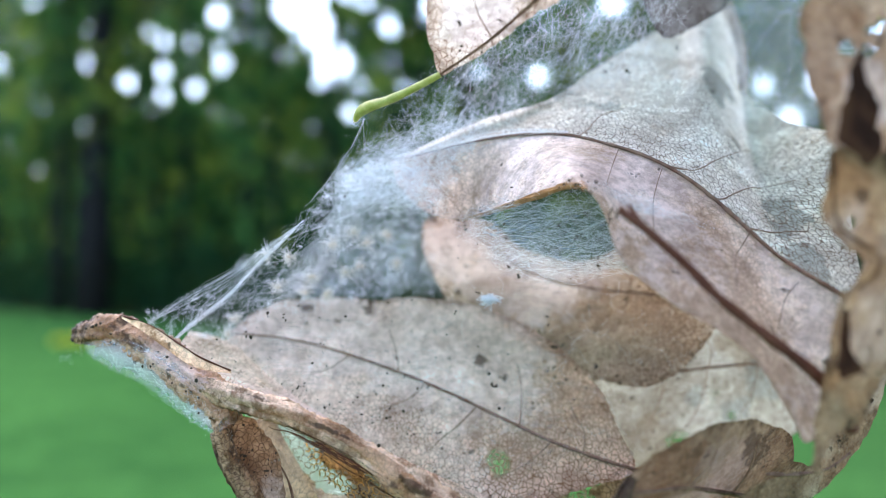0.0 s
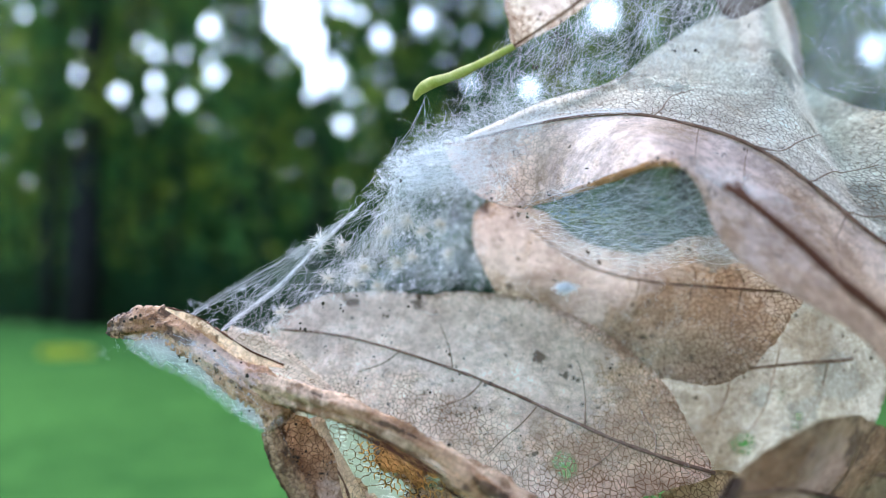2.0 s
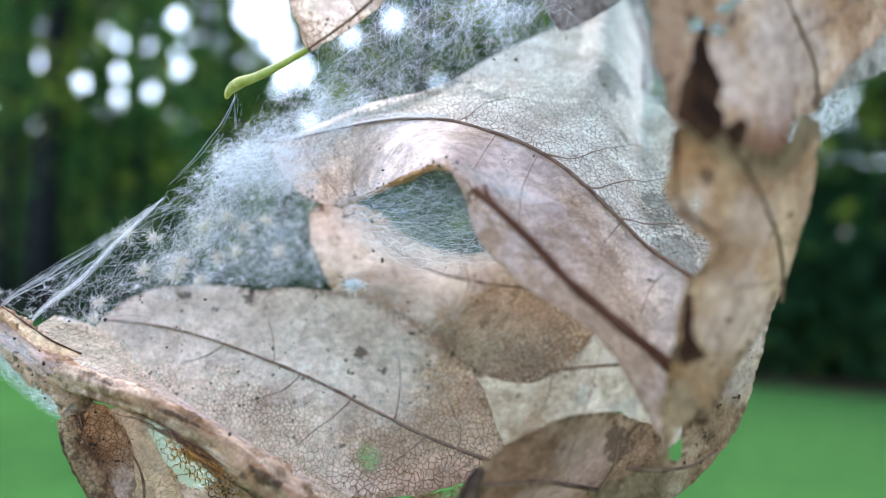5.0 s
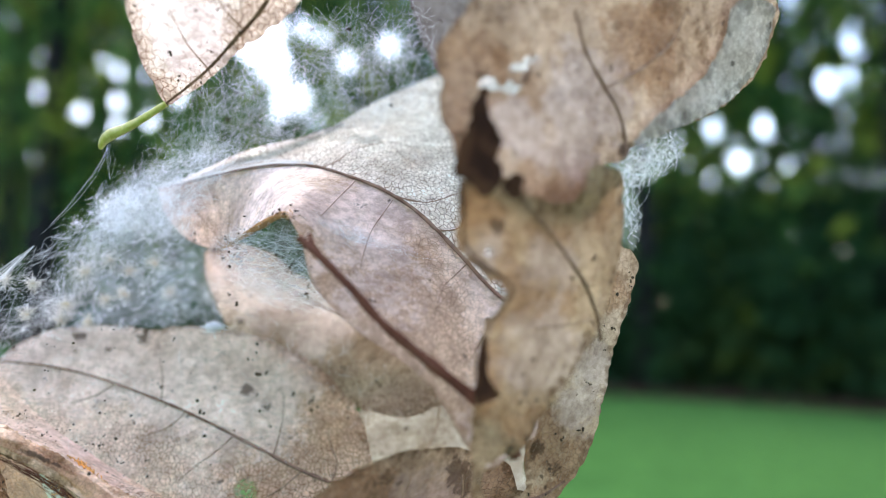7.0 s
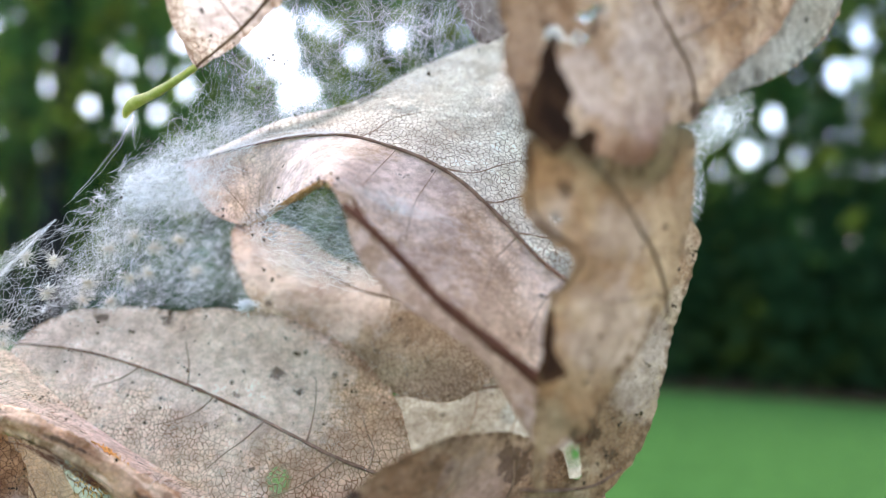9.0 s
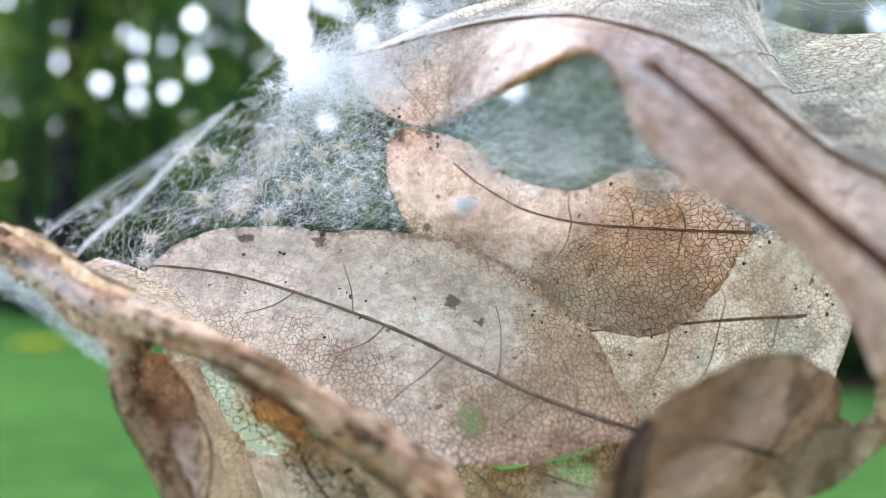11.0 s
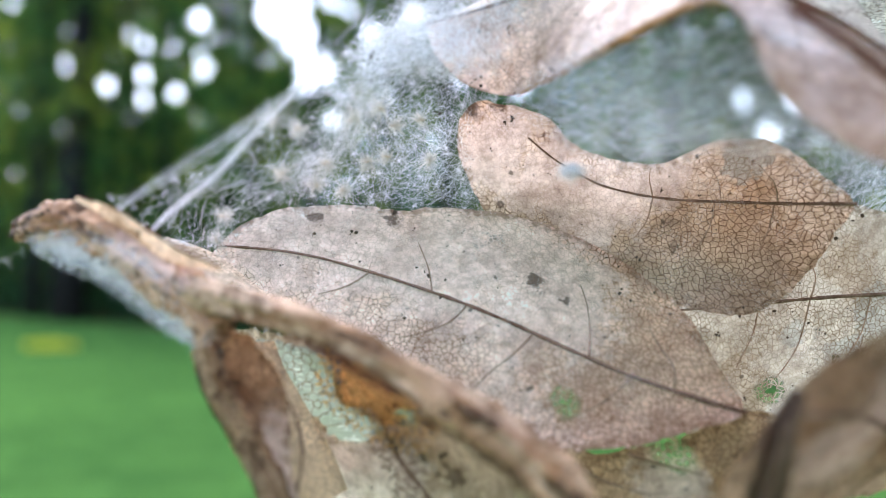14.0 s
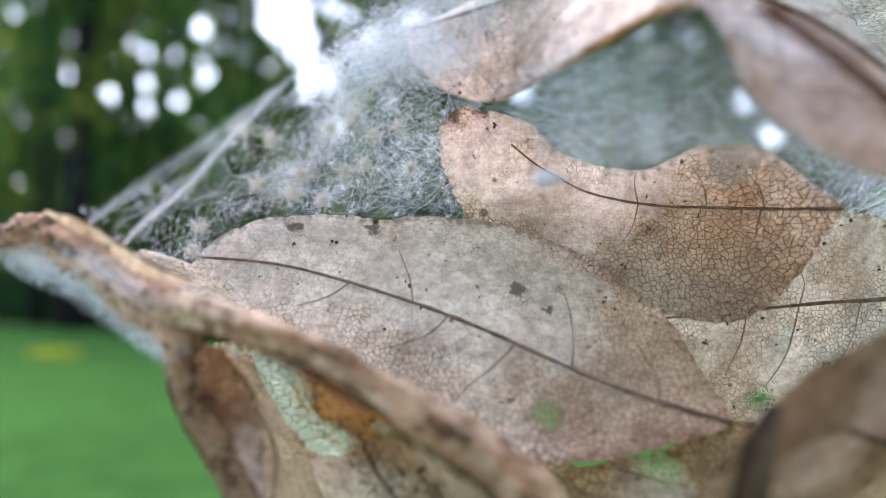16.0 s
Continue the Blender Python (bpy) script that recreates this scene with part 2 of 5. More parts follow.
PALE = leaf_material("bleached_leaf", (0.47, 0.43, 0.385), (0.36, 0.31, 0.25), (0.15, 0.10, 0.06), 0.3, 0.45, 0.4, 0.53, 1.1, 0.4, 300.0, 0.3)
ARCH_TAN = leaf_material("silky_tan_leaf", (0.82, 0.615, 0.535), (0.54, 0.36, 0.25), (0.19, 0.10, 0.065), 0.1, 0.52, 0.5, 0.77, 0.7, 0.25)
ARCH_PALE = leaf_material("silky_bleached_leaf", (0.96, 0.86, 0.81), (0.76, 0.64, 0.55), (0.19, 0.11, 0.075), 0.2, 0.68, 0.35, 0.83, 1.1, 0.2, 300.0, 0.75)
WARM_TAN = leaf_material("warm_tan_leaf", (0.41, 0.28, 0.185), (0.30, 0.17, 0.092), (0.10, 0.05, 0.028), 0.0, 0.28, 0.5, 0.91, 0.7, 0.3, 260.0)
BROWN = leaf_material("brown_leaf", (0.29, 0.20, 0.145), (0.19, 0.105, 0.065), (0.05, 0.025, 0.015), 0.0, 0.45, 0.6, 1.13, 0.8, 0.5)
FOLD_BROWN = leaf_material("dark_folded_leaf", (0.14, 0.085, 0.06), (0.07, 0.037, 0.024), (0.03, 0.015, 0.01), 0.0, 0.2, 0.6, 1.21, 0.5, 0.6)
DARK_GREY = leaf_material("dark_grey_leaf", (0.20, 0.18, 0.18), (0.14, 0.115, 0.11), (0.06, 0.04, 0.035), 0.0, 0.3, 0.5, 1.29, 0.4, 0.3)
RUST = leaf_material("rusty_lace_leaf", (0.92, 0.55, 0.23), (0.78, 0.40, 0.14), (0.22, 0.08, 0.025), 0.3, 0.72, 0.4, 1.37, 0.6, 0.35)
SKELETON = leaf_material("grey_skeleton_leaf", (0.74, 0.64, 0.53), (0.52, 0.34, 0.215), (0.14, 0.085, 0.05), 0.5, 0.5, 0.5, 1.91, 1.0, 0.4)
ROLL_BROWN = leaf_material("rolled_brown_leaf", (0.87, 0.60, 0.43), (0.58, 0.30, 0.15), (0.09, 0.045, 0.028), 0.0, 0.4, 0.7, 1.53, 0.4, 0.75, 420.0)
CURL_BROWN = leaf_material("dark_curled_leaf", (0.64, 0.42, 0.25), (0.36, 0.19, 0.095), (0.06, 0.03, 0.016), 0.0, 0.45, 0.7, 2.03, 0.8, 0.9, 620.0, 0.3)
SIDE_TAN = leaf_material("thin_side_leaf", (0.42, 0.30, 0.22), (0.30, 0.175, 0.105), (0.09, 0.045, 0.024), 0.0, 0.3, 0.6, 2.2, 0.7, 0.6, 300.0)
GREY_TAN = leaf_material("silk_grey_leaf", (0.72, 0.66, 0.63), (0.56, 0.49, 0.45), (0.30, 0.22, 0.17), 0.2, 0.55, 0.4, 1.71, 0.5)
BURNT = plain_material("burnt_leaf", (0.028, 0.013, 0.009), (0.075, 0.034, 0.018), 500.0, 0.85, 0.5, 0.0005, 0.15, 0.03)
RIB = plain_material("leaf_rib", (0.13, 0.07, 0.05), (0.24, 0.15, 0.11), 700.0, 0.75, 0.5, 0.0003, 0.0, 0.05)
VEIN = plain_material("thin_leaf_vein", (0.24, 0.145, 0.105), (0.36, 0.25, 0.19), 900.0, 0.75, 0.4, 0.0003, 0.0, 0.05)
STALK = plain_material("dry_stalk", (0.09, 0.031, 0.02), (0.15, 0.06, 0.04), 500.0, 0.75, 0.6, 0.0005, 0.0, 0.05)
GOLD = plain_material("golden_leaf_rim", (0.60, 0.33, 0.16), (0.34, 0.17, 0.075), 800.0, 0.7, 0.5, 0.0004, 0.1, 0.05)
GREEN_STALK = plain_material("fresh_green_stalk", (0.42, 0.44, 0.09), (0.58, 0.58, 0.20), 500.0, 0.45, 0.5, 0.0004, 0.25, 0.3)
SILK = plain_material("silk_thread", (0.90, 0.94, 0.98), (0.94, 0.95, 0.98), 300.0, 0.4, 0.0, 0.0001, 0.5, 0.5)
HAIR = plain_material("pale_hair", (0.88, 0.85, 0.78), (0.92, 0.90, 0.86), 900.0, 0.5, 0.0, 0.0001, 0.4)
SKIN = plain_material("shed_skin", (0.74, 0.62, 0.46), (0.86, 0.80, 0.68), 1500.0, 0.6, 0.3, 0.0002, 0.3)
FRASS = plain_material("dark_droppings", (0.03, 0.022, 0.016), (0.085, 0.055, 0.035), 2000.0, 0.8, 0.4, 0.0002)
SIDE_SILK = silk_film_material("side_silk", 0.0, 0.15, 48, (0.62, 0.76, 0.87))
BAND_SILK = silk_film_material("band_silk", 0.0, 0.42, 55, (0.80, 0.86, 0.90))
# Grey-blue haze of backlit silk before dark woods, put into the film's colour.
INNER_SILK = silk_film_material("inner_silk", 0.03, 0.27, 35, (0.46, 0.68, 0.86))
CORE_SILK = silk_film_material("core_silk", 0.12, 0.95, 20, (0.97, 0.96, 0.98), 0.35)
HOLE_SILK = silk_film_material("hole_silk", 0.3, 0.6, 12, (0.48, 0.63, 0.76))
TOP_SILK = silk_film_material("top_silk", 0.0, 0.13, 60, (0.9, 0.92, 0.93))
BACK_SILK = silk_film_material("back_silk", 0.25, 0.5, -30, (0.52, 0.62, 0.64))
DENSE_SILK = silk_film_material("dense_silk", 0.55, 1.0, -28, (0.84, 0.79, 0.80), 0.2)
THICK_SILK = silk_film_material("thick_silk", 0.0, 0.75, 40, (0.96, 0.95, 0.95), 0.4)
LACE_SILK = silk_film_material("lace_silk", 0.45, 0.95, 15, (0.86, 0.91, 0.94), 0.6)
VEIL_SILK = silk_film_material("veil_silk", 0.0, 0.12, 20, (0.95, 0.88, 0.88))
LEAF_GREEN = foliage_material("woodland_leaves", (0.009, 0.036, 0.015), (0.085, 0.225, 0.065), (0.32, 0.40, 0.06))
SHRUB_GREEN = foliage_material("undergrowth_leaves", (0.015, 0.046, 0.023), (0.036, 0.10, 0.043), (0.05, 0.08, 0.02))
BARK = plain_material("dark_bark", (0.014, 0.014, 0.015), (0.026, 0.026, 0.027), 4.0, 0.95, 0.8, 0.02, 0.0, 0.0)
LAWN = lawn_material()
SOIL = plain_material("woodland_floor", (0.045, 0.032, 0.022), (0.08, 0.055, 0.035), 1.5, 0.95, 0.5, 0.03, 0.0, 0.0)
YELLOW = plain_material("yellowed_grass", (0.66, 0.66, 0.07), (0.48, 0.52, 0.06), 8.0, 0.8)


# ---- building helpers ----
HEIGHT = 1.30  # the nest's own zero lies this high above the lawn


def world_of(x, y, z):
    """Nest centimetres to world metres."""
    return (x * CM, y * CM, HEIGHT + z * CM)


def mesh_of(name, verts, faces, material, smooth=True):
    me = bpy.data.meshes.new(name)
    me.from_pydata([tuple(v) for v in verts], [], [tuple(f) for f in faces])
    me.materials.append(material)
    if smooth:
        me.polygons.foreach_set("use_smooth", [True] * len(me.polygons))
    me.update()
    return me


def part(name, me, parent, label=""):
    ob = new(name, me)
    ob.parent = parent
    if label:
        ob["label"] = label
    return ob


def thing(name, label, category, group="", kind=""):
    return tagged(new(name), label, category, group, kind)


def curve(points, step, closed=False):
    """Points evenly along a smooth line through the given ones (Catmull-Rom)."""
    p = np.array(points, float)
    n = len(p)
    rows = []
    for i in range(n if closed else n - 1):
        if closed:
            a, b, c, d = (p[(i + k) % n] for k in (-1, 0, 1, 2))
        else:
            a, b, c, d = p[max(i - 1, 0)], p[i], p[i + 1], p[min(i + 2, n - 1)]
        count = max(2, int(np.linalg.norm(c - b) / step))
        for t in np.arange(count) / count:
            rows.append(0.5 * (2 * b + (c - a) * t + (2 * a - 5 * b + 4 * c - d) * t * t + (3 * b - a - 3 * c + d) * t ** 3))
    if not closed:
        rows.append(p[-1])
    return np.array(rows)


def inside(points, ring):
    """Which points (n, 2) lie in the closed ring."""
    x, z = points[:, 0], points[:, 1]
    hit = np.zeros(len(points), bool)
    a = ring
    b = np.roll(ring, -1, axis=0)
    for (x0, z0), (x1, z1) in zip(a, b):
        if z0 != z1:
            cross = ((z0 > z) != (z1 > z)) & (x < (x1 - x0) * (z - z0) / (z1 - z0) + x0)
            hit ^= cross
    return hit


def depth(bend, x, z):
    """How far ahead a bent sheet lies at (x, z)."""
    c = list(bend) + [0.0] * (6 - len(bend))
    return c[0] + c[1] * x + c[2] * z + c[3] * x * x + c[4] * x * z + c[5] * z * z


def ripple(x, y, z, seed):
    """Wrinkles of a dry leaf, about -1 to 1."""
    v = Vector((x * 0.9 + seed * 7.3, y * 0.3, z * 0.9))
    return noise.noise(v) * 0.7 + noise.noise(v * 3.1) * 0.35 + noise.noise(v * 8.0) * 0.12


def sheet_mesh(name, shape, material, seed=0, ragged=0.02, wrinkle=0.07, curl=0.0, step=0.1, fade=0.3):
    """A bent sheet with a ragged edge and holes; the outline is in centimetres."""
    rng = np.random.default_rng(seed + 11)

    def ring_of(points, amount):
        ring = curve(points, 0.05, True)
        ahead = np.roll(ring, -1, axis=0) - np.roll(ring, 1, axis=0)
        out = np.stack([ahead[:, 1], -ahead[:, 0]], 1) / (np.linalg.norm(ahead, axis=1)[:, None] + 1e-9)
        push = np.array([noise.noise(Vector((x * 5, z * 5, seed))) * 0.6 + noise.noise(Vector((x * 16, z * 16, seed + 5))) for x, z in ring])
        return ring + out * (push * amount)[:, None]

    edge = ring_of(shape["edge"], ragged)
    holes = [ring_of(np.array(h) * 0.22 + np.mean(h, axis=0) * 0.78, 0.05) for h in shape.get("holes", [])]
    clean = [ring_of(h, 0.05) for h in shape.get("gaps", [])]
    low, high = edge.min(0), edge.max(0)
    gx, gz = np.meshgrid(np.arange(low[0], high[0], step), np.arange(low[1], high[1], step))
    grid = np.stack([gx.ravel(), gz.ravel()], 1) + rng.uniform(-0.25, 0.25, (gx.size, 2)) * step
    grid = grid[inside(grid, edge)]
    gap = np.min(np.linalg.norm(grid[:, None, :] - edge[None, ::2, :], axis=2), axis=1)
    grid = grid[gap > step * 0.45]
    flat, lines, start = [], [], 0
    for ring in [edge] + holes + clean:
        lines += [(start + i, start + (i + 1) % len(ring)) for i in range(len(ring))]
        flat += [Vector(p) for p in ring]
        start += len(ring)
    flat += [Vector(p) for p in grid]
    from_cdt = delaunay_2d_cdt(flat, lines, [], 0, 1e-6)
    pts = np.array([tuple(v) for v in from_cdt[0]])
    tris = np.array([f[:3] for f in from_cdt[2]])
    mid = pts[tris].mean(1)
    keep = inside(mid, edge)
    for ring in holes + clean:
        keep &= ~inside(mid, ring)
    tris = tris[keep]
    rim = np.min(np.linalg.norm(pts[:, None, :] - edge[None, ::2, :], axis=2), axis=1)
    eaten = np.zeros(len(pts))
    for ring in holes:
        eaten = np.maximum(eaten, np.clip(1 - np.min(np.linalg.norm(pts[:, None, :] - ring[None], axis=2), axis=1) / 0.2, 0, 1))
    verts = []
    for (x, z), r in zip(pts, rim):
        y = depth(shape["bend"], x, z)
        y += wrinkle * ripple(x, y, z, seed) - curl * math.exp(-r / 0.12) * (0.6 + noise.noise(Vector((x * 1.3, z * 1.3, seed + 3))))
        verts.append(world_of(x, y, z))
    me = mesh_of(name, verts, tris, material)
    me.attributes.new("eaten", "FLOAT", "POINT").data.foreach_set("value", eaten)
    for kind, spots in shape.get("marks", {}).items():
        value = np.zeros(len(pts))
        for x, z, r in spots:
            value = np.maximum(value, 1 - ((pts[:, 0] - x) ** 2 + (pts[:, 1] - z) ** 2) / (1.5 * r) ** 2)
        me.attributes.new(kind, "FLOAT", "POINT").data.foreach_set("value", value)
    me.attributes.new("margin", "FLOAT", "POINT").data.foreach_set("value", np.exp(-rim / 0.05))
    me.attributes.new("fade", "FLOAT", "POINT").data.foreach_set("value", np.clip(rim / fade, 0, 1))
    return me


def tube_data(line, radii, sides):
    """Vertices and faces of a tube along a line of points."""
    line = np.array(line, float)
    way = np.gradient(line, axis=0)
    way /= np.linalg.norm(way, axis=1)[:, None] + 1e-12
    side = np.cross(way, (0.13, -1.0, 0.21))
    side /= np.linalg.norm(side, axis=1)[:, None] + 1e-12
    other = np.cross(way, side)
    turn = np.arange(sides) * 2 * math.pi / sides
    radii = np.broadcast_to(np.array(radii, float), (len(line),))
    ring = line[:, None, :] + radii[:, None, None] * (np.cos(turn)[None, :, None] * side[:, None, :] + np.sin(turn)[None, :, None] * other[:, None, :])
    verts = ring.reshape(-1, 3)
    faces = []
    for i in range(len(line) - 1):
        for k in range(sides):
            a, b = i * sides + k, i * sides + (k + 1) % sides
            faces.append((a, b, b + sides, a + sides))
    faces.append(tuple(range(sides))[::-1])
    faces.append(tuple((len(line) - 1) * sides + k for k in range(sides)))
    return verts, faces


def tube_mesh(name, points, r0, r1, material, sides=7, rough=0.12, seed=0, rounded=False):
    """A tapering, slightly knobbly tube through nest points."""
    line = curve(points, 0.06)
    radii = np.linspace(r0, r1, len(line))
    radii = radii * np.array([1 + rough * noise.noise(Vector((i * 0.35, seed, 0))) * 2 for i in range(len(line))])
    if rounded:
        radii[-7:] *= np.array([1.06, 1.12, 1.14, 1.1, 0.95, 0.7, 0.3])
    verts, faces = tube_data(line, radii, sides)
    return mesh_of(name, [world_of(*v) for v in verts], faces, material)


def rib_on(shape, rib, seed, wrinkle, lift):
    out = []
    for x, z in curve(rib, 0.08):
        y = depth(shape["bend"], x, z)
        out.append((x, y + wrinkle * ripple(x, y, z, seed) - lift, z))
    return out


def dead_leaf(label, shape, material, seed, main=0.042, side=0.016, ragged=0.02, wrinkle=0.07, curl=0.0, first_is_main=True):
    """A dead leaf: its blade, midrib and side veins."""
    leaf = thing("dead_leaf", label, "leaf", "dead leaves of the nest")
    part("blade", sheet_mesh("blade", shape, material, seed, ragged, wrinkle, curl), leaf)
    for i, rib in enumerate(shape.get("ribs", [])):
        is_main = i == 0 and first_is_main
        r = main if is_main else side
        line = rib_on(shape, rib, seed, wrinkle, r * 0.5)
        part("midrib" if is_main else "side_vein",
             tube_mesh("rib", line, r * (0.55 if is_main else 1.0), r * (1.0 if is_main else 0.45), RIB if is_main else VEIN, 6, 0.3, seed + i), leaf)
    return leaf


# ---- shapes of the leaves and silk sheets: (x, z) outlines in centimetres, and how each sheet bends ----
LOWER_LEAF = dict(
    bend=(11.318, 0.062, 0.896, 0.029, 0.126, 0.089),
    edge=[(-2.19, -0.58), (-2.04, -0.37), (-1.84, -0.21), (-1.52, -0.08), (-1.18, -0.04), (-0.72, -0.03), (-0.38, -0.08), (-0.04, -0.03), (0.37, -0.05), (0.77, -0.09), (1.33, -0.27), (1.75, -0.5), (2.07, -0.76), (2.32, -1.05), (2.46, -1.44), (2.57, -1.84), (2.2, -1.97), (1.86, -2.06), (1.53, -2.13), (1.22, -2.15), (0.9, -2.15), (0.54, -2.1), (0.07, -1.98), (-0.42, -1.78), (-0.94, -1.53), (-1.49, -1.22), (-1.99, -0.91), (-2.2, -0.72)],
    ribs=[[(-2.17, -0.47), (-1.57, -0.51), (-1.12, -0.58), (-0.62, -0.71), (-0.19, -0.84), (0.26, -0.99), (0.69, -1.16), (1.17, -1.37), (1.63, -1.56), (2.08, -1.71), (2.6, -1.85)],
          [(0.29, -1.01), (0.15, -1.15), (-0.08, -1.25), (-0.33, -1.31)],
          [(0.88, -1.25), (0.69, -1.43), (0.51, -1.56), (0.34, -1.71)],
          [(1.7, -1.59), (1.48, -1.76), (1.25, -1.88), (1.03, -1.94)],
          [(1.36, -1.44), (1.4, -1.23), (1.41, -0.98), (1.38, -0.8)],
          [(2.04, -1.68), (2.08, -1.51), (2.0, -1.35), (1.94, -1.18)],
          [(-0.62, -0.71), (-0.83, -0.85), (-1.09, -0.93)],
          [(-0.03, -0.89), (-0.06, -0.68), (-0.17, -0.4)]],
    holes=[[(0.96, -1.72), (1.08, -1.7), (1.14, -1.79), (1.23, -1.82), (1.18, -1.9), (1.06, -1.89), (1.02, -1.81)]],
    marks=dict(veil=[(-1.59, -0.41, 0.45), (-0.92, -0.35, 0.56), (-0.15, -0.4, 0.61), (0.52, -0.39, 0.5), (1.03, -0.83, 0.59), (0.18, -0.73, 0.48)],
               brown=[(2.05, -1.64, 0.75), (1.46, -1.42, 0.6), (1.74, -1.03, 0.48), (1.21, -0.32, 0.52), (-0.26, -0.13, 0.17), (0.54, -0.12, 0.17)],
               dark=[(-0.43, -0.15, 0.1), (0.95, -0.79, 0.08), (-0.82, -1.0, 0.06), (-0.13, -1.4, 0.06), (-1.17, -0.17, 0.08)]),
)
MIDDLE_LEAF = dict(
    bend=(11.375, 0.393, 0.607, -0.185, -0.318, -0.663),
    edge=[(0.22, 0.73), (0.26, 0.95), (0.41, 1.07), (0.65, 1.04), (0.93, 0.99), (1.2, 0.86), (1.36, 0.71), (1.65, 0.55), (1.93, 0.48), (2.24, 0.44), (2.43, 0.5), (2.63, 0.6), (2.88, 0.6), (3.14, 0.53), (3.38, 0.36), (3.59, 0.18), (3.79, -0.03), (3.71, -0.28), (3.55, -0.59), (3.3, -0.86), (3.03, -1.02), (2.78, -1.06), (2.54, -1.03), (2.35, -0.99), (2.05, -0.93), (1.76, -0.79), (1.34, -0.58), (0.96, -0.36), (0.67, -0.19), (0.5, -0.0), (0.35, 0.3), (0.25, 0.53)],
    ribs=[[(0.96, 0.73), (1.21, 0.54), (1.5, 0.37), (1.73, 0.25), (2.07, 0.15), (2.48, 0.08), (2.91, 0.04), (3.38, -0.0), (3.8, -0.03)],
          [(2.23, 0.12), (2.18, 0.31), (2.19, 0.43)],
          [(2.82, 0.05), (2.77, 0.25), (2.64, 0.46)],
          [(3.26, 0.01), (3.21, 0.19), (3.05, 0.37)],
          [(2.77, 0.04), (2.74, -0.19), (2.6, -0.44)],
          [(3.24, 0.0), (3.21, -0.26), (3.12, -0.48)],
          [(2.23, 0.11), (2.18, -0.12), (2.06, -0.29)]],
    marks=dict(veil=[(0.61, 0.6, 0.42), (1.16, 0.31, 0.41), (1.63, 0.07, 0.46), (2.21, 0.28, 0.26)],
               brown=[(0.42, 1.0, 0.26), (1.38, -0.23, 0.47), (1.08, -0.36, 0.3), (1.92, -0.53, 0.5), (2.72, -0.47, 0.6), (3.17, -0.59, 0.4), (3.01, -0.92, 0.2)],
               grey=[(2.93, 0.43, 0.17)],
               dark=[(0.39, 1.02, 0.12), (0.64, 1.07, 0.09), (1.13, 0.78, 0.08), (2.42, -0.44, 0.07)]),
)
PALE_LEAF = dict(
    bend=(10.533, 0.123, -0.266),
    edge=[(2.42, -0.95), (2.98, -0.99), (3.28, -0.95), (3.61, -0.63), (3.87, -0.23), (4.14, 0.04), (4.57, -0.02), (5.09, -0.15), (5.38, -0.55), (5.29, -1.26), (5.07, -1.79), (4.35, -2.2), (3.61, -2.4), (2.86, -2.39), (2.11, -1.96), (2.01, -1.38)],
    ribs=[[(2.34, -1.04), (3.04, -0.98), (3.58, -0.92), (4.13, -0.87), (4.62, -0.84), (4.81, -0.82)],
          [(3.82, -0.89), (3.86, -0.68), (3.71, -0.43)],
          [(3.28, -0.95), (3.25, -1.26), (3.1, -1.61)],
          [(3.82, -0.91), (3.75, -1.38), (3.54, -1.73)],
          [(4.5, -0.86), (4.43, -1.26), (4.27, -1.56)]],
    holes=[[(4.3, -1.6), (4.5, -1.55), (4.68, -1.68), (4.78, -1.85), (4.72, -2.0), (4.5, -2.05), (4.33, -1.9)],
           [(3.3, -1.75), (3.55, -1.65), (3.75, -1.75), (3.7, -1.95), (3.45, -2.05), (3.28, -1.95)]],
    marks=dict(grey=[(4.2, -1.5, 0.21), (4.65, -1.02, 0.25), (3.68, -1.26, 0.12)],
               brown=[(3.12, -1.85, 0.31), (4.22, -0.57, 0.25)]),
)
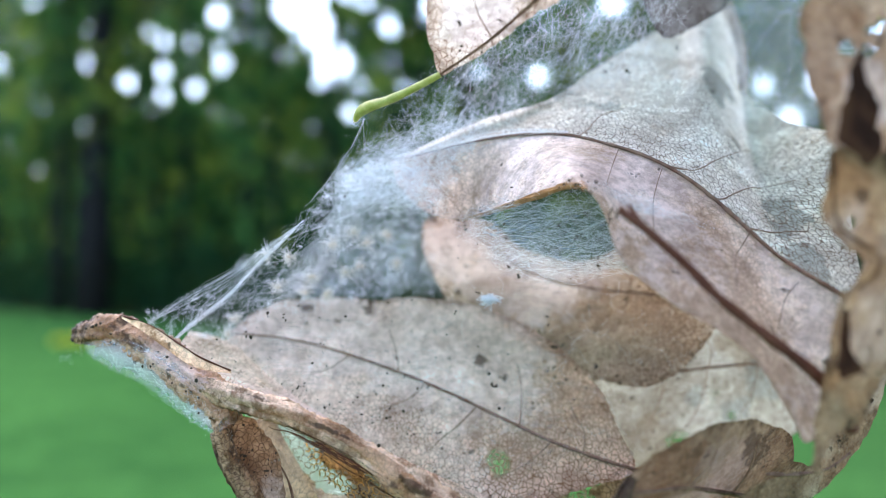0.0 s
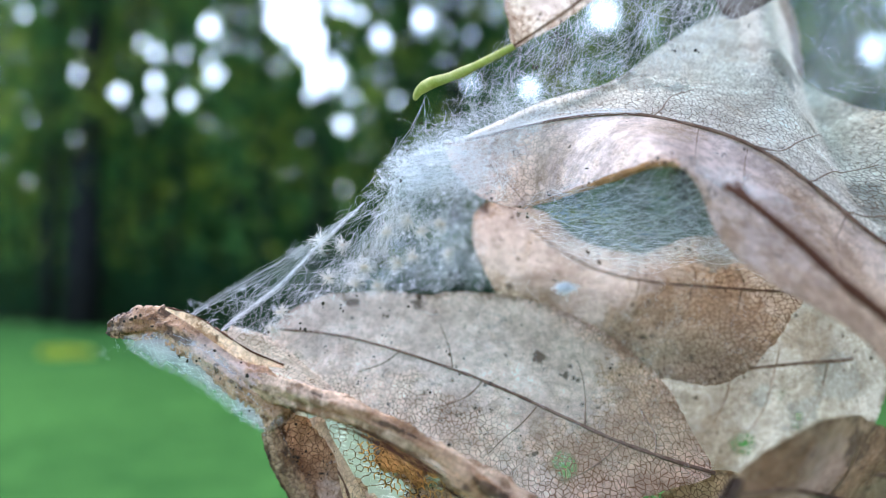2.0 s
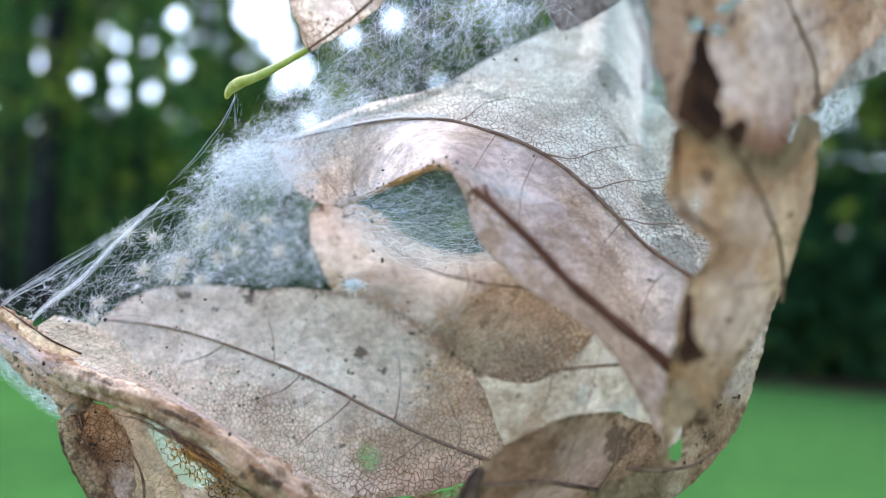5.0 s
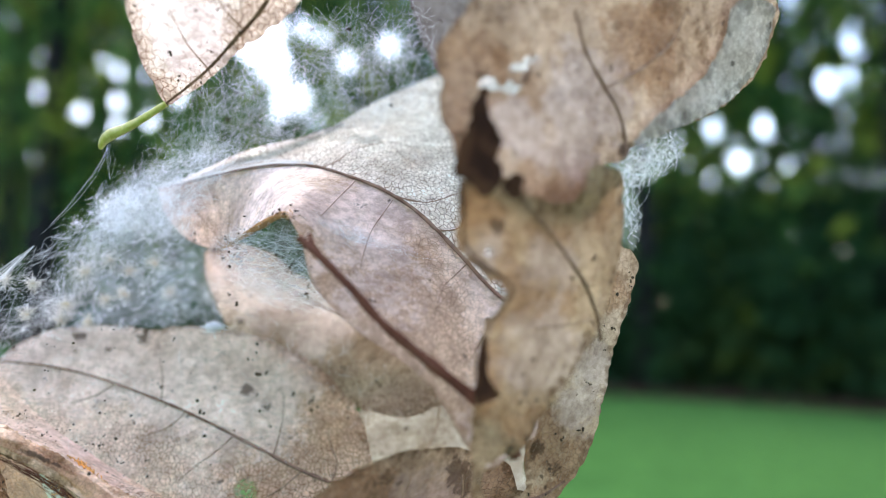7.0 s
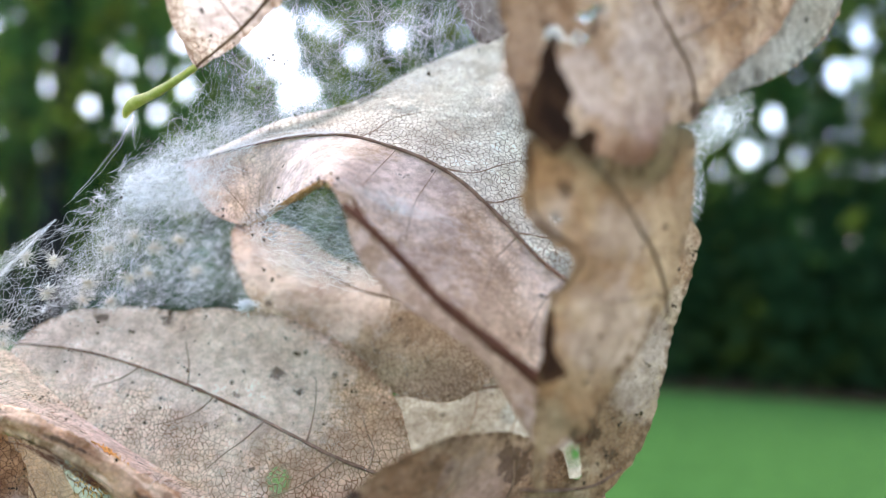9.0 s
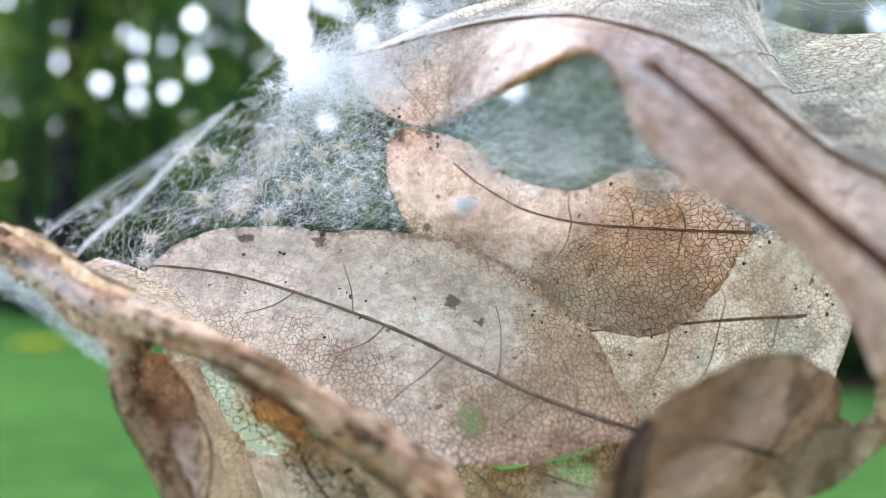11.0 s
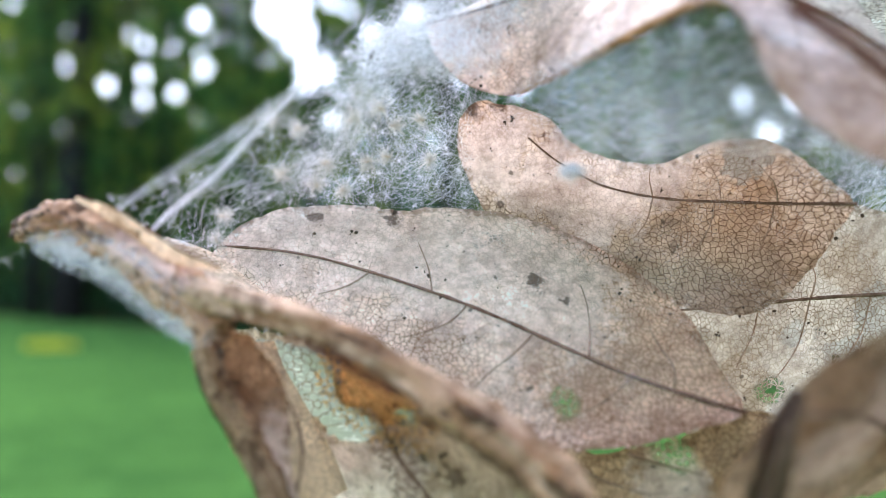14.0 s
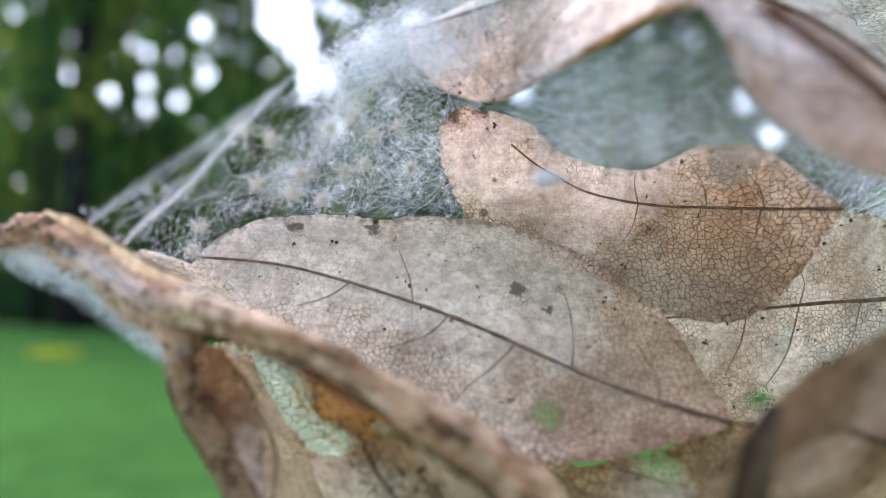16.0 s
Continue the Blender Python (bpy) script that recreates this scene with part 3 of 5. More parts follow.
FRONT_LEAF = dict(
    bend=(10.586, -2.652, 0.033, 0.435, -0.105, -0.005),
    edge=[(3.15, 1.06), (3.15, 0.83), (3.15, 0.66), (3.24, 0.52), (3.4, 0.4), (3.54, 0.32), (3.5, 0.2), (3.38, 0.09), (3.34, -0.14), (3.33, -0.38), (3.32, -0.62), (3.31, -0.86), (3.32, -1.11), (3.36, -1.31), (3.43, -1.3), (3.4, -1.14), (3.44, -1.02), (3.55, -0.96), (3.69, -0.95), (3.76, -0.89), (3.86, -0.73), (4.06, -0.44), (4.31, -0.1), (4.46, 0.17), (4.54, 0.48), (4.57, 0.82), (4.54, 1.09), (4.49, 1.28), (4.31, 1.3), (4.16, 1.25), (4.13, 1.12), (4.05, 1.0), (3.9, 0.97), (3.76, 1.0), (3.64, 1.06), (3.53, 1.13), (3.41, 1.14), (3.26, 1.1)],
    ribs=[[(3.56, 1.06), (3.67, 0.93), (3.84, 0.78), (4.03, 0.59), (4.23, 0.38), (4.39, 0.12), (4.44, -0.05)],
          [(3.8, 0.04), (4.05, 0.07), (4.34, 0.12)],
          [(3.54, 0.32), (3.48, 0.17), (3.4, 0.02), (3.37, -0.22), (3.36, -0.46)]],
    holes=[[(3.28, 0.72), (3.4, 0.79), (3.49, 0.75), (3.47, 0.6), (3.42, 0.46), (3.33, 0.45), (3.25, 0.56)]],
    marks=dict(brown=[(3.55, 0.29, 0.21), (3.36, -0.22, 0.2), (3.35, -0.46, 0.16), (3.45, 0.58, 0.15), (3.9, 0.88, 0.2), (3.78, -0.83, 0.23), (4.27, 1.04, 0.17), (3.27, 0.9, 0.15), (3.92, 0.27, 0.2)],
               dark=[(3.54, 0.32, 0.08), (3.36, -0.42, 0.12), (3.8, -0.83, 0.09), (3.45, 0.78, 0.07)],
               veil=[(3.82, -0.14, 0.3), (4.09, -0.22, 0.23), (3.33, 0.58, 0.16), (3.9, 0.5, 0.2)]),
)
SIDE_LEAF = dict(
    bend=(5.563, 0.593, -0.308),
    edge=[(4.55, 1.05), (4.79, 0.84), (4.92, 0.78), (5.03, 0.68), (4.99, 0.41), (4.88, 0.05), (4.79, -0.31), (4.74, -0.67), (4.65, -1.09), (4.44, -1.45), (4.16, -1.71), (3.72, -1.99), (3.19, -2.06), (3.03, -1.73), (3.48, -1.56), (3.8, -1.54), (3.96, -1.46), (3.93, -1.19), (3.97, -0.74), (4.14, -0.06), (4.31, 0.57)],
    ribs=[[(4.37, -1.44), (4.09, -1.57), (3.69, -1.57), (3.37, -1.52)]],
    marks=dict(brown=[(4.55, -1.35, 0.35), (4.1, -1.02, 0.23), (4.39, -1.58, 0.31), (4.78, 0.35, 0.16)],
               veil=[(4.5, -0.77, 0.22), (4.64, -0.36, 0.22)],
               dark=[(4.27, -1.34, 0.1), (4.05, -1.1, 0.09)]),
)
TOP_LEAF = dict(
    bend=(4.95, 0.112, 0.537, 0.074, -0.081, -0.068),
    edge=[(3.02, 1.86), (3.0, 1.7), (3.02, 1.51), (3.1, 1.4), (3.14, 1.17), (3.32, 1.08), (3.53, 1.02), (3.76, 0.95), (3.99, 0.92), (4.19, 1.02), (4.33, 1.33), (4.55, 1.43), (4.69, 1.59), (5.05, 1.76), (5.45, 1.95), (5.87, 2.23), (6.15, 2.54), (6.25, 2.85), (6.26, 3.12), (5.39, 3.37), (4.39, 3.25), (3.49, 2.73), (3.08, 2.23), (2.95, 2.01)],
    ribs=[[(4.08, 2.55), (4.19, 2.24), (4.35, 2.02), (4.52, 1.8), (4.59, 1.55), (4.57, 1.45)],
          [(4.35, 1.98), (4.68, 2.18), (5.01, 2.47), (5.16, 2.77)],
          [(3.76, 2.24), (3.67, 1.98), (3.5, 1.82), (3.33, 1.71)]],
    gaps=[[(3.27, 1.86), (3.39, 1.92), (3.45, 1.88), (3.43, 1.8), (3.3, 1.8)],
           [(3.45, 1.84), (3.54, 1.88), (3.66, 1.87), (3.58, 1.8)],
           [(3.52, 1.98), (3.63, 2.07), (3.77, 2.14), (3.72, 2.05), (3.63, 1.97)]],
    marks=dict(brown=[(3.08, 1.87, 0.3), (3.2, 1.97, 0.25), (3.95, 1.03, 0.3), (4.72, 2.36, 0.34), (3.06, 1.35, 0.15), (3.76, 1.21, 0.2)],
               dark=[(3.3, 1.91, 0.1), (3.71, 1.94, 0.08), (4.61, 1.53, 0.08)],
               veil=[(3.63, 1.52, 0.23), (4.2, 1.91, 0.36), (4.05, 1.38, 0.2)]),
)
BURNT_PATCH = dict(
    bend=(5.511, 0.045, 0.017, 0.028, 0.013, 0.001),
    edge=[(3.31, 1.75), (3.34, 1.65), (3.36, 1.52), (3.43, 1.36), (3.41, 1.22), (3.47, 1.15), (3.41, 1.05), (3.34, 0.96), (3.23, 1.0), (3.16, 1.06), (3.1, 1.12), (3.12, 1.31), (3.19, 1.45), (3.24, 1.61)],
)
TOP_LEFT_LEAF = dict(
    bend=(12.039, 0.054, -1.65),
    edge=[(0.35, 2.83), (0.33, 2.64), (0.33, 2.47), (0.38, 2.29), (0.46, 2.15), (0.63, 2.2), (0.92, 2.34), (1.28, 2.53), (1.57, 2.67), (1.76, 2.78), (1.9, 2.88), (2.02, 3.11), (1.8, 3.39), (1.24, 3.47), (0.71, 3.28), (0.41, 3.01)],
    ribs=[[(0.46, 2.15), (0.87, 2.36), (1.19, 2.56), (1.46, 2.74), (1.67, 2.93), (1.84, 3.22)],
          [(0.94, 2.39), (0.79, 2.55), (0.71, 2.75)],
          [(1.31, 2.65), (1.16, 2.79), (1.12, 2.97)]],
    marks=dict(brown=[(0.49, 2.17, 0.16), (0.87, 2.34, 0.18), (1.23, 2.53, 0.17), (1.57, 2.67, 0.2), (0.35, 2.47, 0.12), (0.41, 2.7, 0.1)],
               veil=[(0.82, 2.65, 0.3)]),
)
FRONT_LOW_LEAF = dict(
    bend=(5.944, 0.295, -0.182, 0.082, 0.076, 0.275),
    edge=[(1.81, -2.07), (1.9, -1.75), (1.96, -1.53), (2.06, -1.37), (2.22, -1.25), (2.4, -1.15), (2.62, -1.06), (2.85, -1.03), (3.15, -1.02), (3.49, -1.12), (3.81, -1.26), (3.87, -1.37), (3.96, -1.57), (4.39, -1.78), (4.41, -2.03), (4.08, -2.27), (3.71, -2.44), (2.95, -2.48), (2.3, -2.41), (1.96, -2.35)],
    ribs=[[(2.06, -1.59), (2.37, -1.6), (2.65, -1.63), (3.08, -1.77), (3.59, -1.94), (4.04, -2.01), (4.18, -1.92)],
          [(2.03, -1.47), (1.99, -1.66), (1.93, -1.97)],
          [(2.65, -1.63), (2.81, -1.45), (2.87, -1.27)],
          [(3.26, -1.83), (3.36, -1.57), (3.35, -1.32)]],
    marks=dict(dark=[(3.39, -1.36, 0.21), (1.95, -1.7, 0.18), (2.59, -1.25, 0.09)],
               brown=[(2.39, -1.41, 0.3), (2.21, -1.73, 0.25)],
               veil=[(3.02, -1.53, 0.27), (2.71, -1.97, 0.31)]),
)
HANGING_LEAF = dict(
    bend=(10.204, 0.186, 0.435),
    edge=[(-1.82, -1.38), (-1.74, -1.25), (-1.51, -1.24), (-1.32, -1.41), (-1.18, -1.6), (-1.12, -1.8), (-1.07, -2.04), (-1.02, -2.36), (-0.94, -2.65), (-0.99, -2.79), (-1.1, -2.64), (-1.19, -2.35), (-1.3, -2.19), (-1.45, -1.96), (-1.64, -1.71), (-1.76, -1.55)],
    ribs=[[(-1.54, -1.28), (-1.3, -1.55), (-1.09, -1.84), (-1.0, -2.12), (-1.02, -2.42)],
          [(-1.16, -1.72), (-1.27, -1.88), (-1.27, -2.11)]],
    marks=dict(dark=[(-1.73, -1.42, 0.1), (-1.58, -1.73, 0.09), (-1.38, -2.03, 0.1), (-1.26, -2.27, 0.1)],
               brown=[(-1.64, -1.38, 0.3), (-1.17, -1.64, 0.25), (-0.28, -2.34, 0.3)],
               veil=[(-0.87, -2.24, 0.45), (-0.54, -2.33, 0.3)]),
)
LACE_LEAF = dict(
    bend=(8.67, -0.765, -0.325),
    edge=[(-1.81, -1.27), (-1.2, -1.31), (-0.68, -1.45), (-0.12, -1.68), (0.27, -1.95), (0.55, -2.17), (0.87, -2.55), (0.25, -2.88), (-0.81, -3.09), (-1.29, -3.09), (-1.42, -2.62), (-1.37, -2.18), (-1.47, -1.77), (-1.67, -1.49)],
    ribs=[[(-0.78, -1.55), (-0.49, -1.86), (-0.3, -2.22), (-0.02, -2.55)],
          [(-0.54, -1.79), (-0.69, -1.98), (-0.95, -2.07)],
          [(-0.03, -1.76), (0.15, -2.06), (0.32, -2.39)]],
    gaps=[[(-1.61, -1.37), (-1.31, -1.36), (-0.96, -1.43), (-0.86, -1.58), (-0.83, -1.76), (-0.63, -1.92), (-0.48, -1.99), (-0.51, -2.11), (-0.69, -2.17), (-0.9, -2.12), (-1.0, -1.99), (-1.19, -1.93), (-1.27, -1.81), (-1.46, -1.62)],
          [(-0.74, -1.52), (-0.5, -1.46), (-0.28, -1.58), (-0.13, -1.72), (-0.18, -1.84), (-0.34, -1.88), (-0.52, -1.84), (-0.7, -1.74)]],
    marks=dict(grey=[(-0.99, -1.57, 0.21)],
               veil=[(-0.59, -2.52, 0.4), (-0.3, -2.36, 0.25)],
               brown=[(-1.0, -1.87, 0.38), (-1.24, -2.48, 0.29), (-0.03, -2.08, 0.3), (-0.3, -1.65, 0.3), (0.4, -2.29, 0.3), (-0.69, -2.13, 0.25)],
               dark=[(-1.07, -1.63, 0.08), (0.15, -2.28, 0.12), (-0.03, -1.9, 0.1), (-0.35, -2.13, 0.07), (-1.21, -1.74, 0.09)]),
)
UNDER_LEAF = dict(
    bend=(12.05, -0.314, 0.701),
    edge=[(0.93, -2.22), (1.35, -2.26), (1.67, -2.22), (2.1, -2.1), (2.63, -1.88), (3.0, -1.94), (2.89, -2.36), (2.4, -2.69), (1.74, -2.89), (1.1, -2.83), (0.8, -2.57)],
    ribs=[[(1.67, -2.25), (1.88, -2.3), (2.22, -2.36)],
          [(1.16, -2.3), (1.41, -2.45), (1.8, -2.54)]],
    holes=[[(1.74, -2.23), (2.0, -2.16), (2.25, -2.11), (2.27, -2.21), (2.21, -2.33), (2.01, -2.32), (1.84, -2.28)]],
    marks=dict(brown=[(1.61, -2.35, 0.3), (2.53, -2.14, 0.3)],
               veil=[(1.95, -2.42, 0.25)]),
)
SIDE_FILM = dict(
    bend=(11.561, 1.145, -0.995, 0.115, 0.45, 0.358),
    edge=[(-2.86, -0.26), (-2.36, -0.04), (-1.77, 0.27), (-1.32, 0.62), (-1.0, 0.9), (-0.81, 1.23), (-0.46, 1.48), (0.12, 1.86), (0.66, 1.82), (0.8, 1.38), (0.72, 0.82), (0.81, 0.34), (1.07, -0.01), (0.21, -0.1), (-0.7, -0.1), (-1.4, -0.19), (-1.83, -0.38), (-2.11, -0.74), (-2.48, -0.86), (-2.64, -0.5)],
)
BAND_FILM = dict(
    bend=(11.501, 1.145, -0.995, 0.115, 0.45, 0.358),
    edge=[(-0.21, 1.4), (-0.5, 0.79), (-0.79, 0.34), (-1.1, 0.0), (-1.3, -0.12), (-1.52, -0.12), (-1.33, 0.06), (-1.02, 0.43), (-0.78, 0.85), (-0.59, 1.22)],
)
INNER_FILM = dict(
    bend=(11.661, 1.145, -0.995, 0.115, 0.45, 0.358),
    edge=[(-0.44, 1.22), (0.0, 1.12), (0.35, 1.03), (0.29, 0.48), (0.56, 0.16), (-0.22, -0.04), (-1.04, -0.11), (-1.38, -0.23), (-0.98, 0.27), (-0.68, 0.68)],
)
APEX_CORE = dict(
    bend=(9.64, -0.421, 0.283),
    edge=[(-0.89, 1.29), (-0.63, 1.53), (-0.25, 1.49), (0.18, 1.41), (0.36, 1.19), (0.16, 0.98), (-0.23, 0.91), (-0.61, 1.05)],
)
HOLE_FILM = dict(
    bend=(11.216, -1.325, -0.528, 0.301, -0.601, 0.095),
    edge=[(0.54, 0.79), (0.78, 0.97), (1.17, 1.02), (1.49, 1.07), (1.79, 1.09), (2.11, 1.02), (2.48, 0.87), (3.04, 0.66), (3.77, 0.48), (5.55, 0.42), (6.43, 0.15), (4.06, -0.02), (3.06, 0.16), (2.4, 0.28), (1.98, 0.17), (1.56, 0.14), (1.1, 0.3), (0.77, 0.59)],
)
TOP_FILM = dict(
    bend=(12.527, 0.435, -1.272),
    edge=[(-0.62, 1.5), (-0.26, 1.92), (0.02, 2.2), (0.4, 2.52), (0.74, 2.81), (1.42, 3.24), (3.03, 3.51), (3.15, 2.76), (2.5, 2.38), (1.83, 2.25), (1.19, 2.07), (0.56, 1.86), (-0.07, 1.61)],
)
BACK_FILM = dict(
    bend=(11.777, -0.267, -0.111),
    edge=[(3.66, 3.86), (4.61, 3.89), (5.37, 3.71), (5.53, 2.5), (5.4, 1.78), (4.73, 1.96), (4.01, 1.93), (3.71, 2.41)],
)
ROLL_FILM = dict(
    bend=(8.463, -0.299, -0.039),
    edge=[(-3.3, -0.5), (-2.83, -0.45), (-2.44, -0.55), (-2.1, -0.75), (-1.8, -0.98), (-1.62, -1.2), (-1.78, -1.36), (-2.0, -1.28), (-2.36, -1.04), (-2.68, -0.87), (-3.08, -0.72)],
)
APEX_FILM = dict(
    bend=(9.39, -0.421, 0.283),
    edge=[(-0.84, 1.3), (-0.66, 1.5), (-0.38, 1.64), (-0.08, 1.75), (0.39, 1.9), (0.9, 2.06), (1.11, 1.89), (0.83, 1.63), (0.66, 1.43), (0.6, 1.14), (0.43, 0.88), (0.18, 0.82), (-0.13, 0.92), (-0.49, 1.0), (-0.73, 1.1)],
)
BURNT_EDGE = dict(
    bend=(6.366, -0.065, -0.119),
    edge=[(3.44, 1.04), (3.51, 1.12), (3.58, 1.09), (3.57, 1.01), (3.52, 0.94), (3.47, 0.95)],
)
BURNT_CORNER = dict(
    bend=(6.46, 0.0, 0.0),
    edge=[(3.33, -0.02), (3.38, -0.03), (3.39, -0.23), (3.42, -0.37), (3.49, -0.44), (3.39, -0.49), (3.3, -0.51), (3.3, -0.34)],
)
RUST_PATCH = dict(
    bend=(8.57, -0.765, -0.325),
    edge=[(-0.78, -1.45), (-0.53, -1.41), (-0.3, -1.53), (-0.1, -1.67), (-0.14, -1.83), (-0.29, -1.81), (-0.37, -1.95), (-0.53, -1.86), (-0.72, -1.85), (-0.84, -1.75), (-0.75, -1.64)],
    marks=dict(dark=[(-0.78, -1.71, 0.07), (-0.34, -1.8, 0.07), (-0.58, -1.87, 0.06)]),
)
FRONT_VEIL = dict(
    bend=(8.8, -0.34, 0.27, -0.04),
    edge=[(-2.2, -0.55), (-1.5, -0.15), (-0.9, 0.05), (-0.35, 0.0), (0.35, 0.25), (0.7, 0.6), (1.1, 0.8), (1.6, 0.8), (2.0, 0.35), (2.6, -0.2), (3.0, -0.65), (2.6, -1.0), (2.1, -1.5), (1.4, -1.8), (0.6, -1.75), (-0.2, -1.35), (-1.2, -0.95)],
)
CORNER_FILM = dict(
    bend=(7.944, 0.126, -0.422),
    edge=[(4.71, 1.59), (4.96, 1.77), (5.28, 1.88), (5.37, 1.75), (5.34, 1.59), (5.11, 1.41), (4.94, 1.36), (5.02, 1.05), (4.96, 0.76), (4.83, 0.84), (4.75, 1.25)],
)
PALE_RIM = dict(
    bend=(4.677, 0.184, 0.572, 0.067, -0.088, -0.069),
    edge=[(4.65, 1.57), (5.01, 1.73), (5.39, 1.92), (5.8, 2.19), (6.05, 2.49), (6.15, 2.78), (6.14, 3.04), (5.67, 2.95), (5.59, 2.63), (5.42, 2.32), (5.12, 2.03), (4.82, 1.79)],
)
GREY_FOLD = dict(
    bend=(13.76, -0.332, -0.499),
    edge=[(2.72, 4.54), (2.81, 4.1), (2.98, 3.66), (3.25, 3.25), (3.62, 3.35), (3.95, 3.6), (3.8, 4.09), (3.67, 4.46)],
)
LACE_FILM = dict(
    bend=(8.87, -0.765, -0.325),
    edge=[(-1.86, -1.31), (-1.23, -1.3), (-0.6, -1.46), (-0.21, -1.67), (0.02, -1.92), (0.02, -2.4), (-0.35, -2.52), (-0.82, -2.48), (-1.32, -2.18), (-1.66, -1.75)],
)
LACE_NET = dict(
    bend=(8.67, -0.765, -0.325),
    edge=[(-1.61, -1.37), (-1.31, -1.36), (-0.96, -1.43), (-0.86, -1.58), (-0.79, -1.76), (-0.79, -1.87), (-0.92, -1.94), (-1.0, -1.99), (-1.19, -1.93), (-1.27, -1.81), (-1.46, -1.62)],
)
RUST_NET = dict(
    bend=(8.5, -0.765, -0.325),
    edge=[(-0.95, -1.42), (-0.5, -1.38), (-0.2, -1.55), (0.0, -1.75), (-0.02, -2.05), (-0.2, -2.15), (-0.45, -2.1), (-0.7, -1.98), (-0.92, -1.8)],
)
TORN_NET = dict(
    bend=(8.52, -0.765, -0.325),
    edge=[(-0.5, -2.0), (-0.15, -2.05), (-0.05, -2.3), (-0.1, -2.6), (-0.2, -2.9), (-0.32, -2.7), (-0.35, -2.4), (-0.48, -2.2)],
)
ARCH_LINE = [(-0.14, 10.5, 1.6), (0.22, 10.3, 1.64), (0.58, 10.1, 1.7), (0.91, 9.95, 1.75), (1.17, 9.8, 1.77), (1.43, 9.65, 1.77), (1.8, 9.4, 1.72), (2.16, 9.15, 1.59), (2.5, 8.95, 1.44), (2.82, 8.8, 1.24), (3.08, 8.65, 1.0), (3.34, 8.5, 0.71), (3.57, 8.3, 0.43), (3.8, 8.0, 0.2), (4.19, 7.8, -0.08)]
TOP_EDGE = [(0.2, 10.45, 1.75), (0.56, 10.35, 1.89), (0.92, 10.3, 2.05), (1.25, 10.3, 2.15), (1.59, 10.4, 2.26), (1.95, 10.6, 2.47), (2.36, 11.0, 2.83), (2.81, 11.5, 3.18), (3.33, 12.1, 3.58), (3.92, 12.7, 4.0), (4.61, 13.4, 4.72), (5.0, 13.6, 4.03), (4.89, 13.0, 3.1), (4.79, 11.2, 2.24), (4.95, 9.8, 1.83)]
CURL_LINE = [(4.35, 13.25, 4.98), (4.74, 13.45, 4.55), (4.92, 13.5, 3.94), (4.84, 13.1, 3.23), (4.6, 12.5, 2.7)]
FLUFF_LINE = [(-0.45, 10.35, 1.6), (-0.2, 10.32, 1.72), (0.05, 10.3, 1.83), (0.45, 10.2, 1.98), (0.95, 10.15, 2.12), (1.4, 10.2, 2.25)]
APEX_LINE = [(-0.62, 10.3, 1.27), (-0.4, 10.2, 1.42), (-0.1, 10.15, 1.5), (0.15, 10.1, 1.4)]
RIM_LINE = [(-0.05, 10.45, 1.32), (0.25, 10.3, 1.0), (0.68, 10.1, 0.86), (0.98, 9.5, 0.91), (1.22, 8.95, 0.96), (1.65, 8.15, 1.05), (1.77, 7.85, 0.95), (1.88, 7.75, 0.75), (2.0, 7.65, 0.38), (2.37, 7.5, 0.01), (2.73, 7.35, -0.22), (3.03, 7.3, -0.48), (3.31, 7.3, -0.93), (3.5, 7.45, -1.14), (3.93, 7.7, -0.9)]
STICK_LINE = [(1.91, 7.25, 0.755), (2.1, 7.15, 0.59), (2.37, 7.05, 0.325), (2.62, 6.98, 0.055), (2.97, 6.98, -0.225), (3.36, 6.97, -0.535), (3.57, 7.05, -0.77), (3.69, 7.1, -0.98)]
STICK_FORK = [(1.99, 7.25, 0.79), (2.04, 7.2, 0.68), (2.16, 7.13, 0.525)]
STEM_LINE = [(0.46, 8.5, 2.15), (0.18, 8.75, 2.06), (-0.08, 9.0, 2.0), (-0.28, 9.2, 1.98), (-0.4, 9.32, 1.93), (-0.44, 9.36, 1.85)]
ROLL_TIP_LINE = [(-3.56, 9.95, -0.43), (-3.12, 9.7, -0.4), (-2.67, 9.5, -0.53), (-2.26, 9.35, -0.75), (-1.9, 9.2, -1.01), (-1.66, 9.1, -1.24)]
ROLL_LINE = [(-1.99, 9.2, -0.93), (-1.53, 8.9, -1.02), (-1.1, 8.75, -1.12), (-0.68, 8.65, -1.27), (-0.28, 8.6, -1.48), (0.12, 8.5, -1.7), (0.46, 8.35, -1.9), (0.7, 8.2, -2.09), (0.91, 8.1, -2.32)]
CORD_OUTER = [(-2.85, 9.9, -0.39), (-2.58, 9.65, -0.22), (-2.16, 9.4, -0.01), (-1.61, 9.1, 0.27), (-1.2, 8.95, 0.54), (-0.9, 8.9, 0.77)]
CORD_INNER = [(-2.51, 9.9, -0.53), (-2.22, 9.55, -0.32), (-1.78, 9.3, -0.02), (-1.4, 9.1, 0.33), (-0.91, 8.95, 0.78)]
SKIN_PLACES = [(-1.35, 9.3, 0.46), (-1.33, 9.6, 0.1), (-1.08, 9.7, 0.04), (-0.86, 9.8, 0.03), (-0.74, 9.4, 0.58), (-0.48, 9.8, 0.35), (-0.07, 10.0, 0.4), (-0.52, 9.5, 0.72), (-2.01, 10.0, -0.45), (-1.87, 10.2, -0.26), (-0.39, 9.8, 0.62), (-0.17, 9.6, 0.72), (-1.16, 9.5, 0.43), (-0.64, 10.0, 0.28), (-0.98, 9.6, 0.22)]
WHITE_BIT = [(0.94, 8.7, 0.0)]
